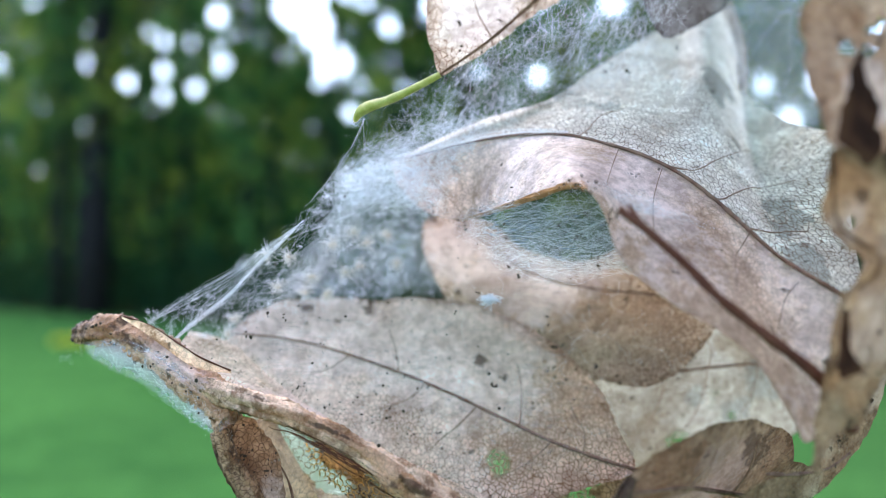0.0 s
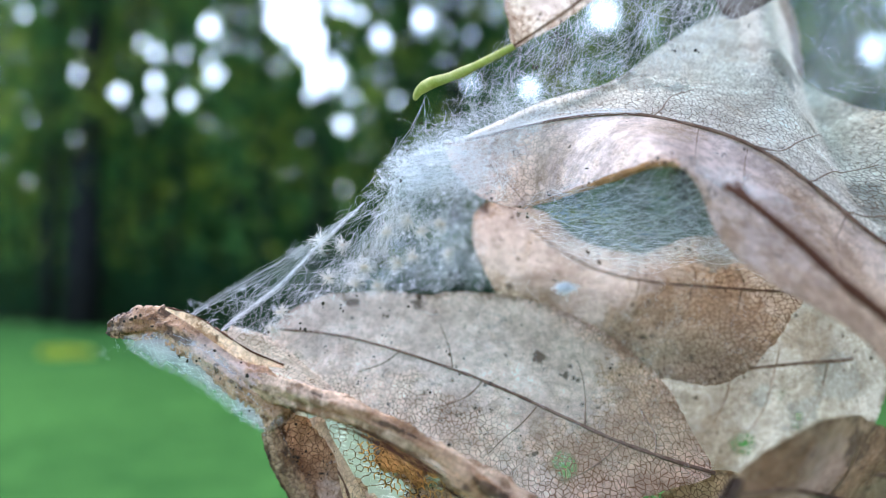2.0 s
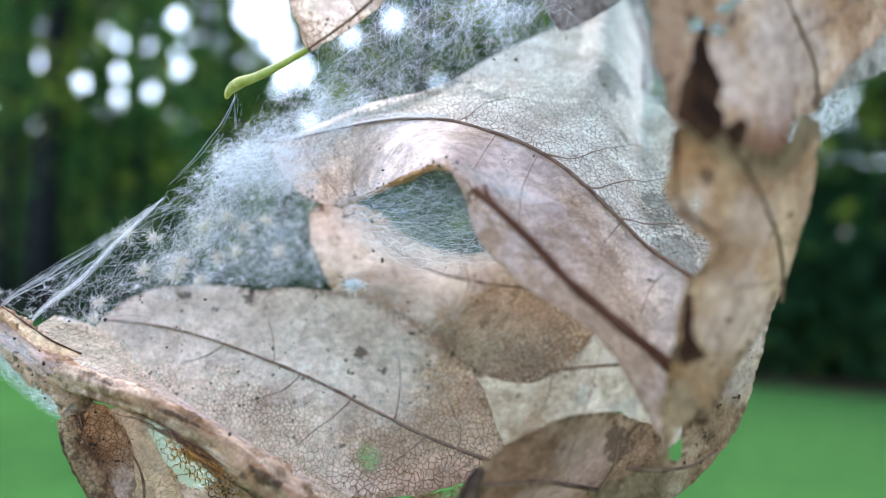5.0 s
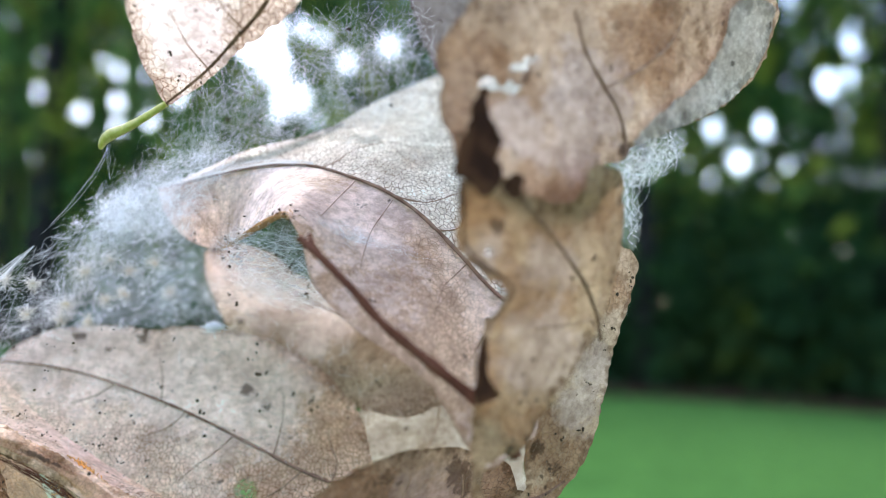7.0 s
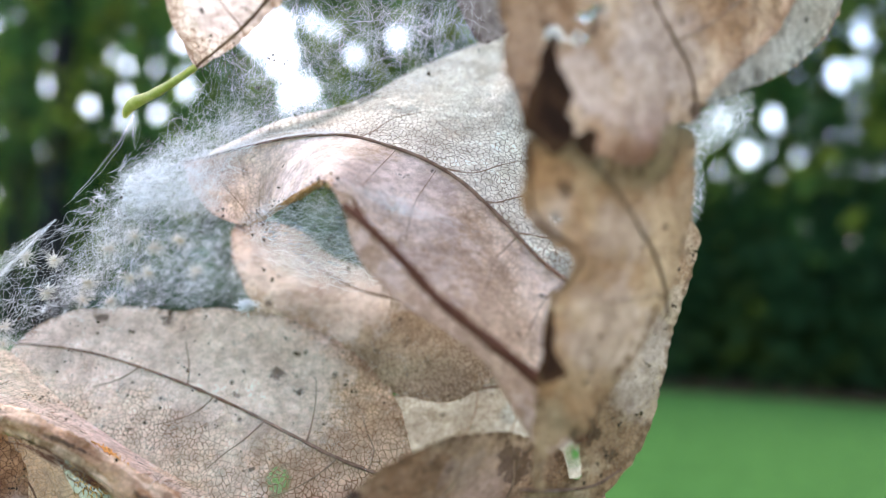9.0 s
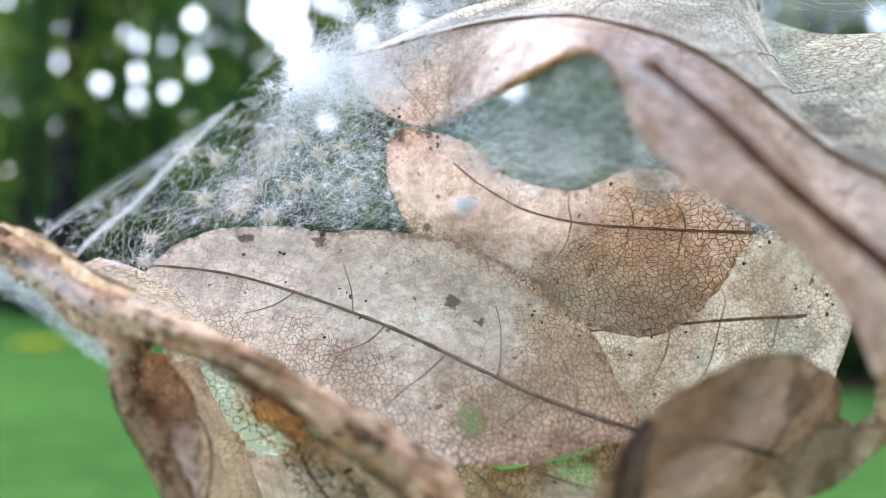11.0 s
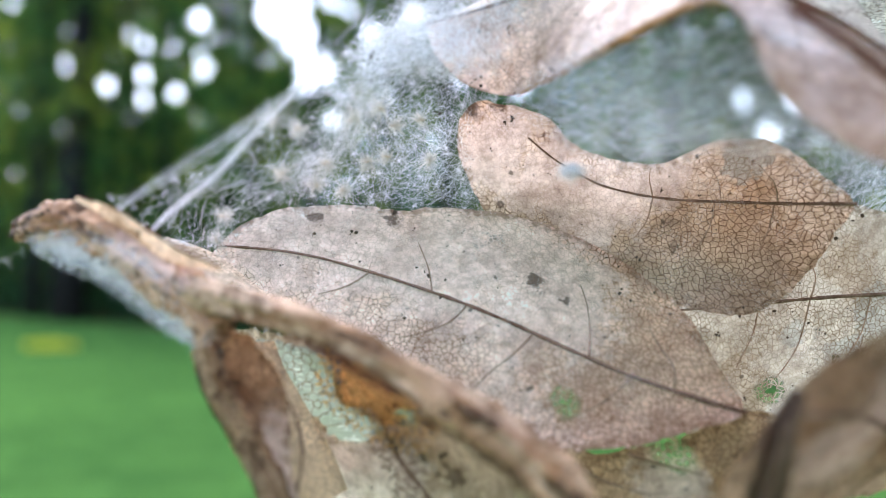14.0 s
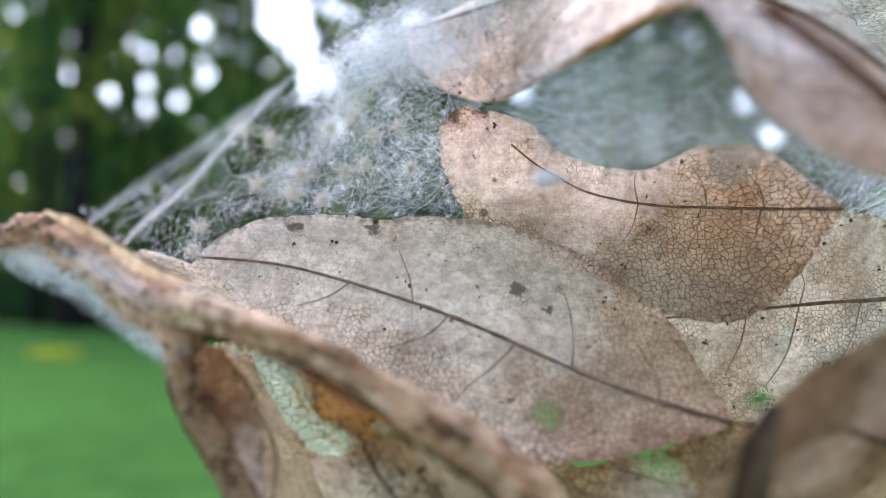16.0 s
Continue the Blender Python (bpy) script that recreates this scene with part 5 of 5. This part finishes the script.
def build_leaves():
    dead_leaf("large pale pinkish dead leaf, skeletonised, with a dark midrib", LOWER_LEAF, PINK_TAN, 1, 0.021, 0.0095)
    dead_leaf("tan-brown dead leaf with a bitten edge, held in silk", MIDDLE_LEAF, TAN, 2, 0.018, 0.009)
    dead_leaf("bleached dead leaf eaten to a net of veins", PALE_LEAF, PALE, 3, 0.02, 0.009)
    arched = thing("dead_leaf", "silk-covered tan dead leaf arching over the nest", "leaf", "dead leaves of the nest")
    part("front_blade", loft_mesh("front_blade", ARCH_LINE, RIM_LINE, ARCH_TAN, 5, wrinkle=0.05, felt=0.75, stains=0.8, aged=0.9), arched)
    part("back_blade", loft_mesh("back_blade", TOP_EDGE, ARCH_LINE, ARCH_PALE, 4, 46, 0.07, 0.12, 0.0, 0.35, 0.15, bleach=1.0), arched, "bleached lacy half of the blade")
    part("curled_margin", curled_mesh("curled_margin", CURL_LINE, [0.16, 0.2, 0.22, 0.2, 0.12], ARCH_PALE, 27, 0.8, 1.2), arched, "whitish rolled leaf margin")
    for vein in BACK_VEINS:
        part("side_vein", tube_mesh("side_vein", blade_line(TOP_EDGE, ARCH_LINE, vein, 0.12, 4, 0.07), 0.009, 0.004, VEIN, 6, 0.2, int(vein[0][0] * 10)), arched)
    part("midrib", tube_mesh("midrib", [(x, y - 0.03, z) for x, y, z in ARCH_LINE], 0.013, 0.022, RIB, 7, 0.25, 3), arched)
    for vein in FRONT_VEINS:
        part("side_vein", tube_mesh("side_vein", blade_line(RIM_LINE, ARCH_LINE, vein, 0.0, 5, 0.06), 0.006, 0.003, VEIN, 6, 0.2, int(vein[0][0] * 10)), arched)
    part("rim", frayed_mesh("rim", RIM_LINE[2:7], 0.009, GOLD, 5, 18, 0.016), arched, "golden-brown frayed leaf rim")
    stalk = thing("leaf_stalk", "dark reddish-brown dry leaf stalk with a forked end", "stalk")
    part("stem", tube_mesh("stem", STICK_LINE, 0.03, 0.052, STALK, 10, 0.12, 7), stalk)
    part("fork", tube_mesh("fork", STICK_FORK, 0.016, 0.03, STALK, 8, 0.12, 9), stalk)
    front = dead_leaf("warm tan dead leaf with dark burnt edges", FRONT_LEAF, WARM_TAN, 6, 0.018, 0.01, 0.035, 0.09)
    part("burnt_notch", tube_mesh("burnt_notch", [(x, y - 0.08, z) for x, y, z in NOTCH_LINE], 0.009, 0.014, BURNT, 7, 0.9, 13), front, "dark burnt edge")
    part("burnt_corner", sheet_mesh("burnt_corner", BURNT_CORNER, BURNT, 12, 0.02, 0.01), front, "dark burnt edge")
    dead_leaf("thin tan dead leaf wrapped round the side of the nest", SIDE_LEAF, SIDE_TAN, 7, 0.02, 0.012, 0.03, 0.06)
    top = dead_leaf("broad tan dead leaf folded over the top of the nest", TOP_LEAF, SIDE_TAN, 8, 0.018, 0.01, 0.03, 0.12)
    part("pale_rim", sheet_mesh("pale_rim", PALE_RIM, GREY_TAN, 8, 0.03, 0.12), top, "whitish thin leaf margin")
    part("burnt_patch", sheet_mesh("burnt_patch", BURNT_PATCH, BURNT, 9, 0.04, 0.03), top, "dark brown burnt patch")
    part("burnt_edge", sheet_mesh("burnt_edge", BURNT_EDGE, BURNT, 10, 0.03, 0.02), top, "dark brown burnt patch")
    upper = dead_leaf("pale dead leaf with rusty edges on a fresh green stalk", TOP_LEFT_LEAF, RUSTY_PALE, 10, 0.022, 0.008, 0.03, 0.05)
    part("green_stalk", tube_mesh("green_stalk", STEM_LINE, 0.03, 0.056, GREEN_STALK, 14, 0.1, 11, True), upper, "fresh yellow-green leaf stalk")
    low = dead_leaf("brown crumpled dead leaf under the nest", FRONT_LOW_LEAF, BROWN, 12, 0.03, 0.014, 0.03, 0.12)
    part("folded_end", curled_mesh("folded_end", LOW_FOLD, [0.05, 0.1, 0.12, 0.12], FOLD_BROWN, 29, 0.9, 0.2), low, "dark folded leaf end")
    hanging = dead_leaf("mottled brown dead leaf hanging from the rolled leaf", HANGING_LEAF, MOTTLED, 13, 0.014, 0.007, 0.04, 0.12, 0.15)
    part("curled_edge", curled_mesh("curled_edge", CURLED_EDGE, [0.1, 0.13, 0.14, 0.14, 0.15, 0.15], CURL_BROWN, 23), hanging, "dark rolled leaf edge")
    inner = [(x + 0.35, 8.67 - 0.765 * (x + 0.35) - 0.325 * z, z) for x, y, z in CURLED_EDGE]
    part("inner_blade", loft_mesh("inner_blade", CURLED_EDGE, inner, MOTTLED, 33, 16, 0.05, 0.0, 0.2, 0.25), hanging)
    laced = dead_leaf("grey-brown dead leaf eaten to lace", LACE_LEAF, SKELETON, 14, 0.014, 0.007, 0.03, 0.08)
    tagged(part("vein_net", vein_net_mesh("vein_net", LACE_NET, 0.085, 0.0036, VEIN, 61), laced, "bare net of dark veins"), kind="stuff")
    tagged(part("rust_net", vein_net_mesh("rust_net", RUST_NET, 0.062, 0.006, RUST, 63), laced, "orange-brown net of veins"), kind="stuff")
    tagged(part("torn_net", vein_net_mesh("torn_net", TORN_NET, 0.07, 0.0055, RIB, 64), laced, "torn dark net of veins"), kind="stuff")
    part("rust_patch", sheet_mesh("rust_patch", RUST_PATCH, RUST, 17, 0.06, 0.06), laced, "rusty orange-brown patch")
    dead_leaf("dull tan dead leaf with lacy holes", UNDER_LEAF, MOTTLED, 15, 0.02, 0.012, 0.03, 0.06, first_is_main=False)
    dead_leaf("dull grey-brown folded dead leaf behind the nest", GREY_FOLD, DARK_GREY, 18, 0.02, 0.01)
    rolled = thing("rolled_leaf", "dead leaf curled into a wrinkled brown roll", "leaf", "dead leaves of the nest")
    part("joining_blade", loft_mesh("joining_blade", JOIN_UPPER, JOIN_LOWER, PINK_TAN, 24, 20, 0.04, -0.05, 0.0, 0.3, 0.5), rolled)
    part("lip_blade", loft_mesh("lip_blade", LIP_LINE, LIP_LOW, ROLL_BROWN, 26, 10, 0.03, 0.0, 0.3, 1.6), rolled)
    part("lip", tube_mesh("lip", LIP_LINE, 0.007, 0.011, STALK, 6, 0.5, 25), rolled, "thin dark curled lip")
    part("tip_roll", curled_mesh("tip_roll", ROLL_TIP_LINE, [0.12, 0.2, 0.26, 0.28, 0.27, 0.2], ROLL_BROWN, 21, scorched=1.0), rolled)
    for k, (lo, hi, down, near) in enumerate(((4, 9, 0.12, 0.08), (2, 6, 0.08, 0.10))):
        line = [(x - 0.03, y - near, z - down) for x, y, z in ROLL_LINE[lo:hi]]
        part("frayed_edge", frayed_mesh("frayed_edge", line, 0.005, BURNT if k == 0 else STALK, 31 + k, 16, 0.035), rolled, "dark frayed leaf edge")
    part("long_roll", curled_mesh("long_roll", [(x, y, z + 0.03) for x, y, z in ROLL_LINE], [0.12, 0.16, 0.15, 0.14, 0.14, 0.16, 0.19, 0.22, 0.23], ROLL_BROWN, 22), rolled)


def strand_set(lines, radius, rng):
    """Fine three-sided threads, joined."""
    verts, faces, base = [], [], 0
    for line in lines:
        v, f = tube_data(line, radius * rng.uniform(0.6, 1.5), 3)
        verts.append(v)
        faces += [tuple(i + base for i in q) for q in f]
        base += len(v)
    return np.concatenate(verts), faces


def places_in(shape, count, rng):
    """Random places inside a sheet's outline."""
    edge = curve(shape["edge"], 0.1, True)
    p = rng.uniform(edge.min(0), edge.max(0), (count * 4, 2))
    return p[inside(p, edge)][:count]


def threads_in(shape, count, length, angles, spread, seed, wobble=0.05):
    """Threads lying in and just before a silk sheet."""
    rng = np.random.default_rng(seed)
    edge = curve(shape["edge"], 0.1, True)
    c = places_in(shape, count * 3, rng)
    m = len(c)
    turn = np.radians(rng.choice(angles, m) + rng.normal(size=m) * 16)
    half = rng.uniform(*length, m) / 2
    way = np.stack([np.cos(turn), np.sin(turn)], 1)
    keep = inside(c + way * half[:, None], edge) & inside(c - way * half[:, None], edge)
    lines = []
    for q, w, h in zip(c[keep][:count], way[keep], half[keep]):
        off, slope, ph, k = rng.normal() * spread, rng.normal() * spread * 0.6, rng.uniform(0, 6.28), rng.uniform(1.5, 5.0)
        rows = []
        for f in np.linspace(-1, 1, 9):
            s = q + w * h * f + np.array([-w[1], w[0]]) * wobble * math.sin(k * f + ph)
            rows.append(world_of(s[0], depth(shape["bend"], s[0], s[1]) + off + slope * f, s[1]))
        lines.append(rows)
    return lines


def silk_sheet(label, shape, material, count, length, angles, spread, seed, radius=0.0012, extra=(), wobble=0.05, fade=0.3, wrinkle=0.10, ragged=0.05):
    rng = np.random.default_rng(seed)
    s = thing("silk_sheet", label, "silk web", "silk of the nest")
    part("film", sheet_mesh("film", shape, material, seed, ragged, wrinkle, 0.0, 0.12, fade), s)
    v, f = strand_set(threads_in(shape, count, length, angles, spread, seed, wobble) + list(extra), radius * CM, rng)
    tagged(part("threads", mesh_of("threads", v, f, SILK), s), kind="stuff")
    return s


def build_silk():
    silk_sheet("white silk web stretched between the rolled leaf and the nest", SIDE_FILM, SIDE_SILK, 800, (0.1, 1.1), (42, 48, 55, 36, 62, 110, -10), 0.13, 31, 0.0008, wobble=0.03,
               extra=cord_lines(CORD_OUTER, 14, 41) + cord_lines(CORD_INNER, 30, 42, 0.013) + fluff_lines(CORD_OUTER, 120, 0.03, 53) + fluff_lines(CORD_INNER, 140, 0.045, 54) + tuft_lines(SIDE_FILM, 60, 43) + star_lines(SIDE_FILM, 60, 71) + star_lines(INNER_FILM, 26, 72))
    silk_sheet("broad pale band of silk in the web", BAND_FILM, BAND_SILK, 420, (0.1, 0.7), (50, 58, 44, 66), 0.04, 57, 0.0006, fade=0.16, extra=fluff_lines([(-1.5, 10.05, 0.0), (-1.3, 10.0, 0.15), (-0.9, 9.8, 0.55), (-0.5, 9.8, 1.0)], 120, 0.06, 58))
    silk_sheet("silk film at the back of the web, tinted grey-blue as if backlit", INNER_FILM, INNER_SILK, 260, (0.06, 0.5), (10, -15, 35, 70), 0.08, 59, 0.0006, fade=0.2)
    silk_sheet("compact white silk plug at the tip of the web", APEX_CORE, CORE_SILK, 160, (0.08, 0.35), (30, 60, 0, 120), 0.08, 60, 0.0008, wobble=0.06, fade=0.14, extra=fluff_lines(APEX_LINE, 420, 0.05, 61) + star_lines(APEX_CORE, 34, 73))
    silk_sheet("pale silk film behind the lace of an eaten leaf", LACE_FILM, LACE_SILK, 60, (0.1, 0.5), (20, 70, -40), 0.04, 46, 0.0007, fade=0.04)
    silk_sheet("grey-green silk film across the opening", HOLE_FILM, HOLE_SILK, 1100, (0.15, 1.1), (-15, -5, 8, -25, 40), 0.1, 32, 0.0007, fade=0.2)
    silk_sheet("loose silk web above the arched leaf", TOP_FILM, TOP_SILK, 600, (0.15, 1.0), (70, 40, 110, 20), 0.15, 33, 0.0007, wobble=0.08, extra=cord_lines(TIE_SHORT, 4, 47) + cord_lines(TIE_LONG, 3, 48))
    silk_sheet("thin bluish silk film behind the nest", BACK_FILM, BACK_SILK, 60, (0.3, 1.2), (-30, 20, 70), 0.15, 34, 0.0005)
    silk_sheet("thick white silk along the rolled leaf", ROLL_FILM, DENSE_SILK, 160, (0.1, 0.6), (-35, -28, -45), 0.03, 35, 0.0005, wobble=0.05, fade=0.14, wrinkle=0.03, ragged=0.012,
               extra=fluff_lines([(x, y - 0.05, z - 0.22) for x, y, z in ROLL_TIP_LINE], 350, 0.035, 55))
    silk_sheet("crumpled clear silk under the folded leaf", CORNER_FILM, BACK_SILK, 120, (0.1, 0.5), (60, 90, 20), 0.05, 39, fade=0.08)
    silk_sheet("faint silk veil hung before the pale leaves", FRONT_VEIL, VEIL_SILK, 130, (0.06, 0.35), (-20, 15, 60, 100), 0.06, 38, 0.0006, wobble=0.04)
    silk_sheet("dense white silk felted over the leaf joint", APEX_FILM, THICK_SILK, 800, (0.1, 0.5), (30, 60, 0, 120), 0.10, 36, 0.0008, wobble=0.07, fade=0.22,
               extra=fluff_lines(FLUFF_LINE, 520, 0.08, 49) + fluff_lines(APEX_LINE, 500, 0.07, 50) + cord_lines([(x, y - 0.06, z + 0.03) for x, y, z in ARCH_LINE[:7]], 22, 44) + tuft_lines(APEX_FILM, 40, 45))


def tuft_lines(shape, count, seed):
    """Small sprays of short hairs standing in a silk sheet."""
    rng = np.random.default_rng(seed)
    lines = []
    for c in places_in(shape, count, rng):
        foot = np.array([c[0], depth(shape["bend"], *c) - 0.05, c[1]])
        lean = math.radians(rng.normal(40, 35))
        for _ in range(int(rng.integers(5, 16))):
            turn, long = lean + rng.normal() * 0.45, rng.uniform(0.05, 0.17)
            way = np.array([math.cos(turn), rng.normal() * 0.4, math.sin(turn)]) * long
            sag = rng.normal(size=3) * 0.03
            start = foot + rng.normal(size=3) * 0.03
            lines.append([world_of(*(start + way * q + sag * q * q)) for q in (0.0, 0.3, 0.6, 1.0)])
    return lines


def star_lines(shape, count, seed):
    """Tight white bursts of short hairs caught in a silk sheet."""
    rng = np.random.default_rng(seed)
    lines = []
    for c in places_in(shape, count, rng):
        heart = np.array([c[0], depth(shape["bend"], *c) - 0.04, c[1]])
        reach = rng.uniform(0.03, 0.085)
        for _ in range(int(rng.integers(18, 44))):
            way = rng.normal(size=3)
            way *= reach * rng.uniform(0.4, 1.1) / np.linalg.norm(way)
            sag = rng.normal(size=3) * 0.012
            lines.append([world_of(*(heart + way * q + sag * q * q)) for q in (0.0, 0.5, 1.0)])
    return lines


def fluff_lines(points, count, spread, seed):
    """Woolly, curling threads tangled about a line."""
    rng = np.random.default_rng(seed)
    base = curve(points, 0.05)
    tufts = [base[rng.integers(0, len(base))] + rng.normal(size=3) * spread * np.array([1.0, 0.6, 1.0]) for _ in range(max(8, count // 14))]
    lines = []
    for _ in range(count):
        p = tufts[rng.integers(0, len(tufts))] + rng.normal(size=3) * spread * np.array([0.5, 0.4, 0.5])
        way = rng.normal(size=3)
        way /= np.linalg.norm(way)
        step, bend = rng.uniform(0.01, 0.2) * min(0.3, spread * 2.2), rng.uniform(0.2, 0.8)
        row = [world_of(*p)]
        for _ in range(7):
            way = way + rng.normal(size=3) * bend
            way /= np.linalg.norm(way)
            p = p + way * step
            row.append(world_of(*p))
        lines.append(row)
    return lines


def cord_lines(points, count, seed, loose=0.026):
    """A loose bundle of threads along a line."""
    rng = np.random.default_rng(seed)
    base = curve(points, 0.15)
    lines = []
    for _ in range(count):
        off = rng.normal(size=3) * loose
        first, last = 0, len(base) - int(rng.uniform(0, 0.2) * len(base))
        lines.append([world_of(*(p + off * (0.15 + math.sin(math.pi * f)) + rng.normal(size=3) * 0.004)) for p, f in zip(base, np.linspace(0, 1, len(base)))][first:last])
    return lines


def blob(rng, size):
    """A small lumpy pellet as vertices and faces."""
    bm = bmesh.new()
    bmesh.ops.create_icosphere(bm, subdivisions=1, radius=1.0)
    stretch = rng.uniform(0.45, 1.7, 3)
    v = np.array([tuple(q.co) for q in bm.verts]) * stretch * (1 + rng.uniform(-0.25, 0.25, (len(bm.verts), 1))) * size
    f = [tuple(q.index for q in face.verts) for face in bm.faces]
    bm.free()
    return v, f


def build_frass():
    rng = np.random.default_rng(50)
    verts, faces, base = [], [], 0
    for shape, count, lift, wrinkle, seed in ((FRONT_VEIL, 150, 0.0, 0.1, 38), (LOWER_LEAF, 80, 0.03, 0.07, 1), (MIDDLE_LEAF, 40, 0.05, 0.07, 2), (SIDE_FILM, 40, 0.15, 0, 0), (HOLE_FILM, 25, 0.1, 0, 0),
                                              (TOP_FILM, 60, 0.15, 0, 0), (PALE_LEAF, 90, 0.05, 0, 3), (FRONT_LEAF, 40, 0.04, 0.09, 6), (LACE_LEAF, 70, 0.05, 0.08, 14), (SIDE_LEAF, 50, 0.04, 0.06, 7), (HANGING_LEAF, 110, 0.06, 0.1, 13), (TOP_LEFT_LEAF, 25, 0.04, 0, 10)):
        for c in places_in(shape, count, rng):
            y = depth(shape["bend"], *c) - lift + wrinkle * ripple(c[0], depth(shape["bend"], *c), c[1], seed)
            big = 0.0048 * CM * rng.uniform(0.5, 1.9) ** 1.8
            for _ in range(int(rng.choice((1, 1, 1, 2, 2, 3, 4)))):
                v, f = blob(rng, big * rng.uniform(0.6, 1.2))
                verts.append(v + np.array(world_of(c[0], y, c[1])) + rng.normal(size=3) * big * 1.3)
                faces += [tuple(i + base for i in q) for q in f]
                base += len(v)
    # Heaped along the inner side of the roll, and by the rib of the pale leaf above.
    for line, shape, count, spread, lift in (([(-1.1, -0.82), (-0.6, -0.98), (-0.1, -1.15), (0.4, -1.35)], FRONT_VEIL, 60, 0.09, 0.0),
                                             (TOP_LEFT_LEAF["ribs"][0][:4], TOP_LEFT_LEAF, 70, 0.09, 0.05)):
        way = curve(line, 0.03)
        for k in range(count):
            c = way[rng.integers(0, len(way))] + rng.normal(size=2) * spread
            v, f = blob(rng, 0.0045 * CM * rng.uniform(0.5, 1.9) ** 1.6)
            verts.append(v + np.array(world_of(c[0], depth(shape["bend"], *c) - lift, c[1])))
            faces += [tuple(i + base for i in q) for q in f]
            base += len(v)
    for x, y, z in RIM_LINE[1:8]:
        for _ in range(14):
            v, f = blob(rng, 0.008 * CM * rng.uniform(0.5, 1.8))
            verts.append(v + np.array(world_of(x + rng.normal() * 0.09, y - 0.06 - rng.uniform(0, 0.06), z + rng.normal() * 0.06)))
            faces += [tuple(i + base for i in q) for q in f]
            base += len(v)
    line = curve(ROLL_TIP_LINE, 0.02)
    for k in range(90):
        c, a = line[int(rng.uniform(0, 1) ** 1.6 * (len(line) - 1))], rng.uniform(2.4, 6.2)
        reach = 0.13 + 0.13 * min(1.0, (c[0] + 3.56) / 0.8)
        v, f = blob(rng, 0.008 * CM * rng.uniform(0.5, 2.0))
        verts.append(v + np.array(world_of(c[0], c[1] + reach * math.sin(a), c[2] + reach * math.cos(a))))
        faces += [tuple(i + base for i in q) for q in f]
        base += len(v)
    tagged(new("caterpillar_droppings", mesh_of("caterpillar_droppings", np.concatenate(verts), faces, FRASS, False)), "tiny black droppings scattered over leaves and silk", "droppings", kind="stuff")


def build_skins():
    rng = np.random.default_rng(60)
    for x, y, z in SKIN_PLACES:
        place = (x, depth(SIDE_FILM["bend"], x, z) - 0.2, z)
        s = thing("shed_skin", "tiny tan hairy shed caterpillar skin caught in silk", "caterpillar skin", "shed skins in the web")
        v, f = blob(rng, 0.026 * CM)
        v = v * np.array([1.3, 0.8, 0.8])
        part("body", mesh_of("body", v + np.array(world_of(*place)), f, SKIN), s)
        lines = []
        for _ in range(110):
            way = rng.normal(size=3)
            way /= np.linalg.norm(way)
            long = rng.uniform(0.03, 0.13)
            sag = rng.normal(size=3) * 0.02
            lines.append([world_of(*(np.array(place) + way * long * q + sag * q * q)) for q in (0.1, 0.4, 0.7, 1.0)])
        hv, hf = strand_set(lines, 0.0021 * CM, rng)
        part("hairs", mesh_of("hairs", hv, hf, HAIR), s, "fine pale hairs")
    tuft = thing("silk_tuft", "small white tuft of silk caught in the web", "silk tuft")
    v, f = blob(rng, 0.035 * CM)
    part("core", mesh_of("core", v * np.array([1.5, 0.8, 0.8]) + np.array(world_of(*WHITE_BIT[0])), f, SILK), tuft)
    lines = []
    for _ in range(120):
        a, c = (np.array(WHITE_BIT[0]) + rng.normal(size=3) * np.array([0.05, 0.03, 0.03]) for _ in range(2))
        m = (a + c) / 2 + rng.normal(size=3) * 0.03
        lines.append([world_of(*p) for p in (a, (a + m) / 2, m, (m + c) / 2, c)])
    hv, hf = strand_set(lines, 0.002 * CM, rng)
    part("fluff", mesh_of("fluff", hv, hf, SILK), tuft)


build_ground()
build_woodland_floor()
build_woods()
build_yellow_patch()
build_leaves()
build_silk()
build_frass()
build_skins()
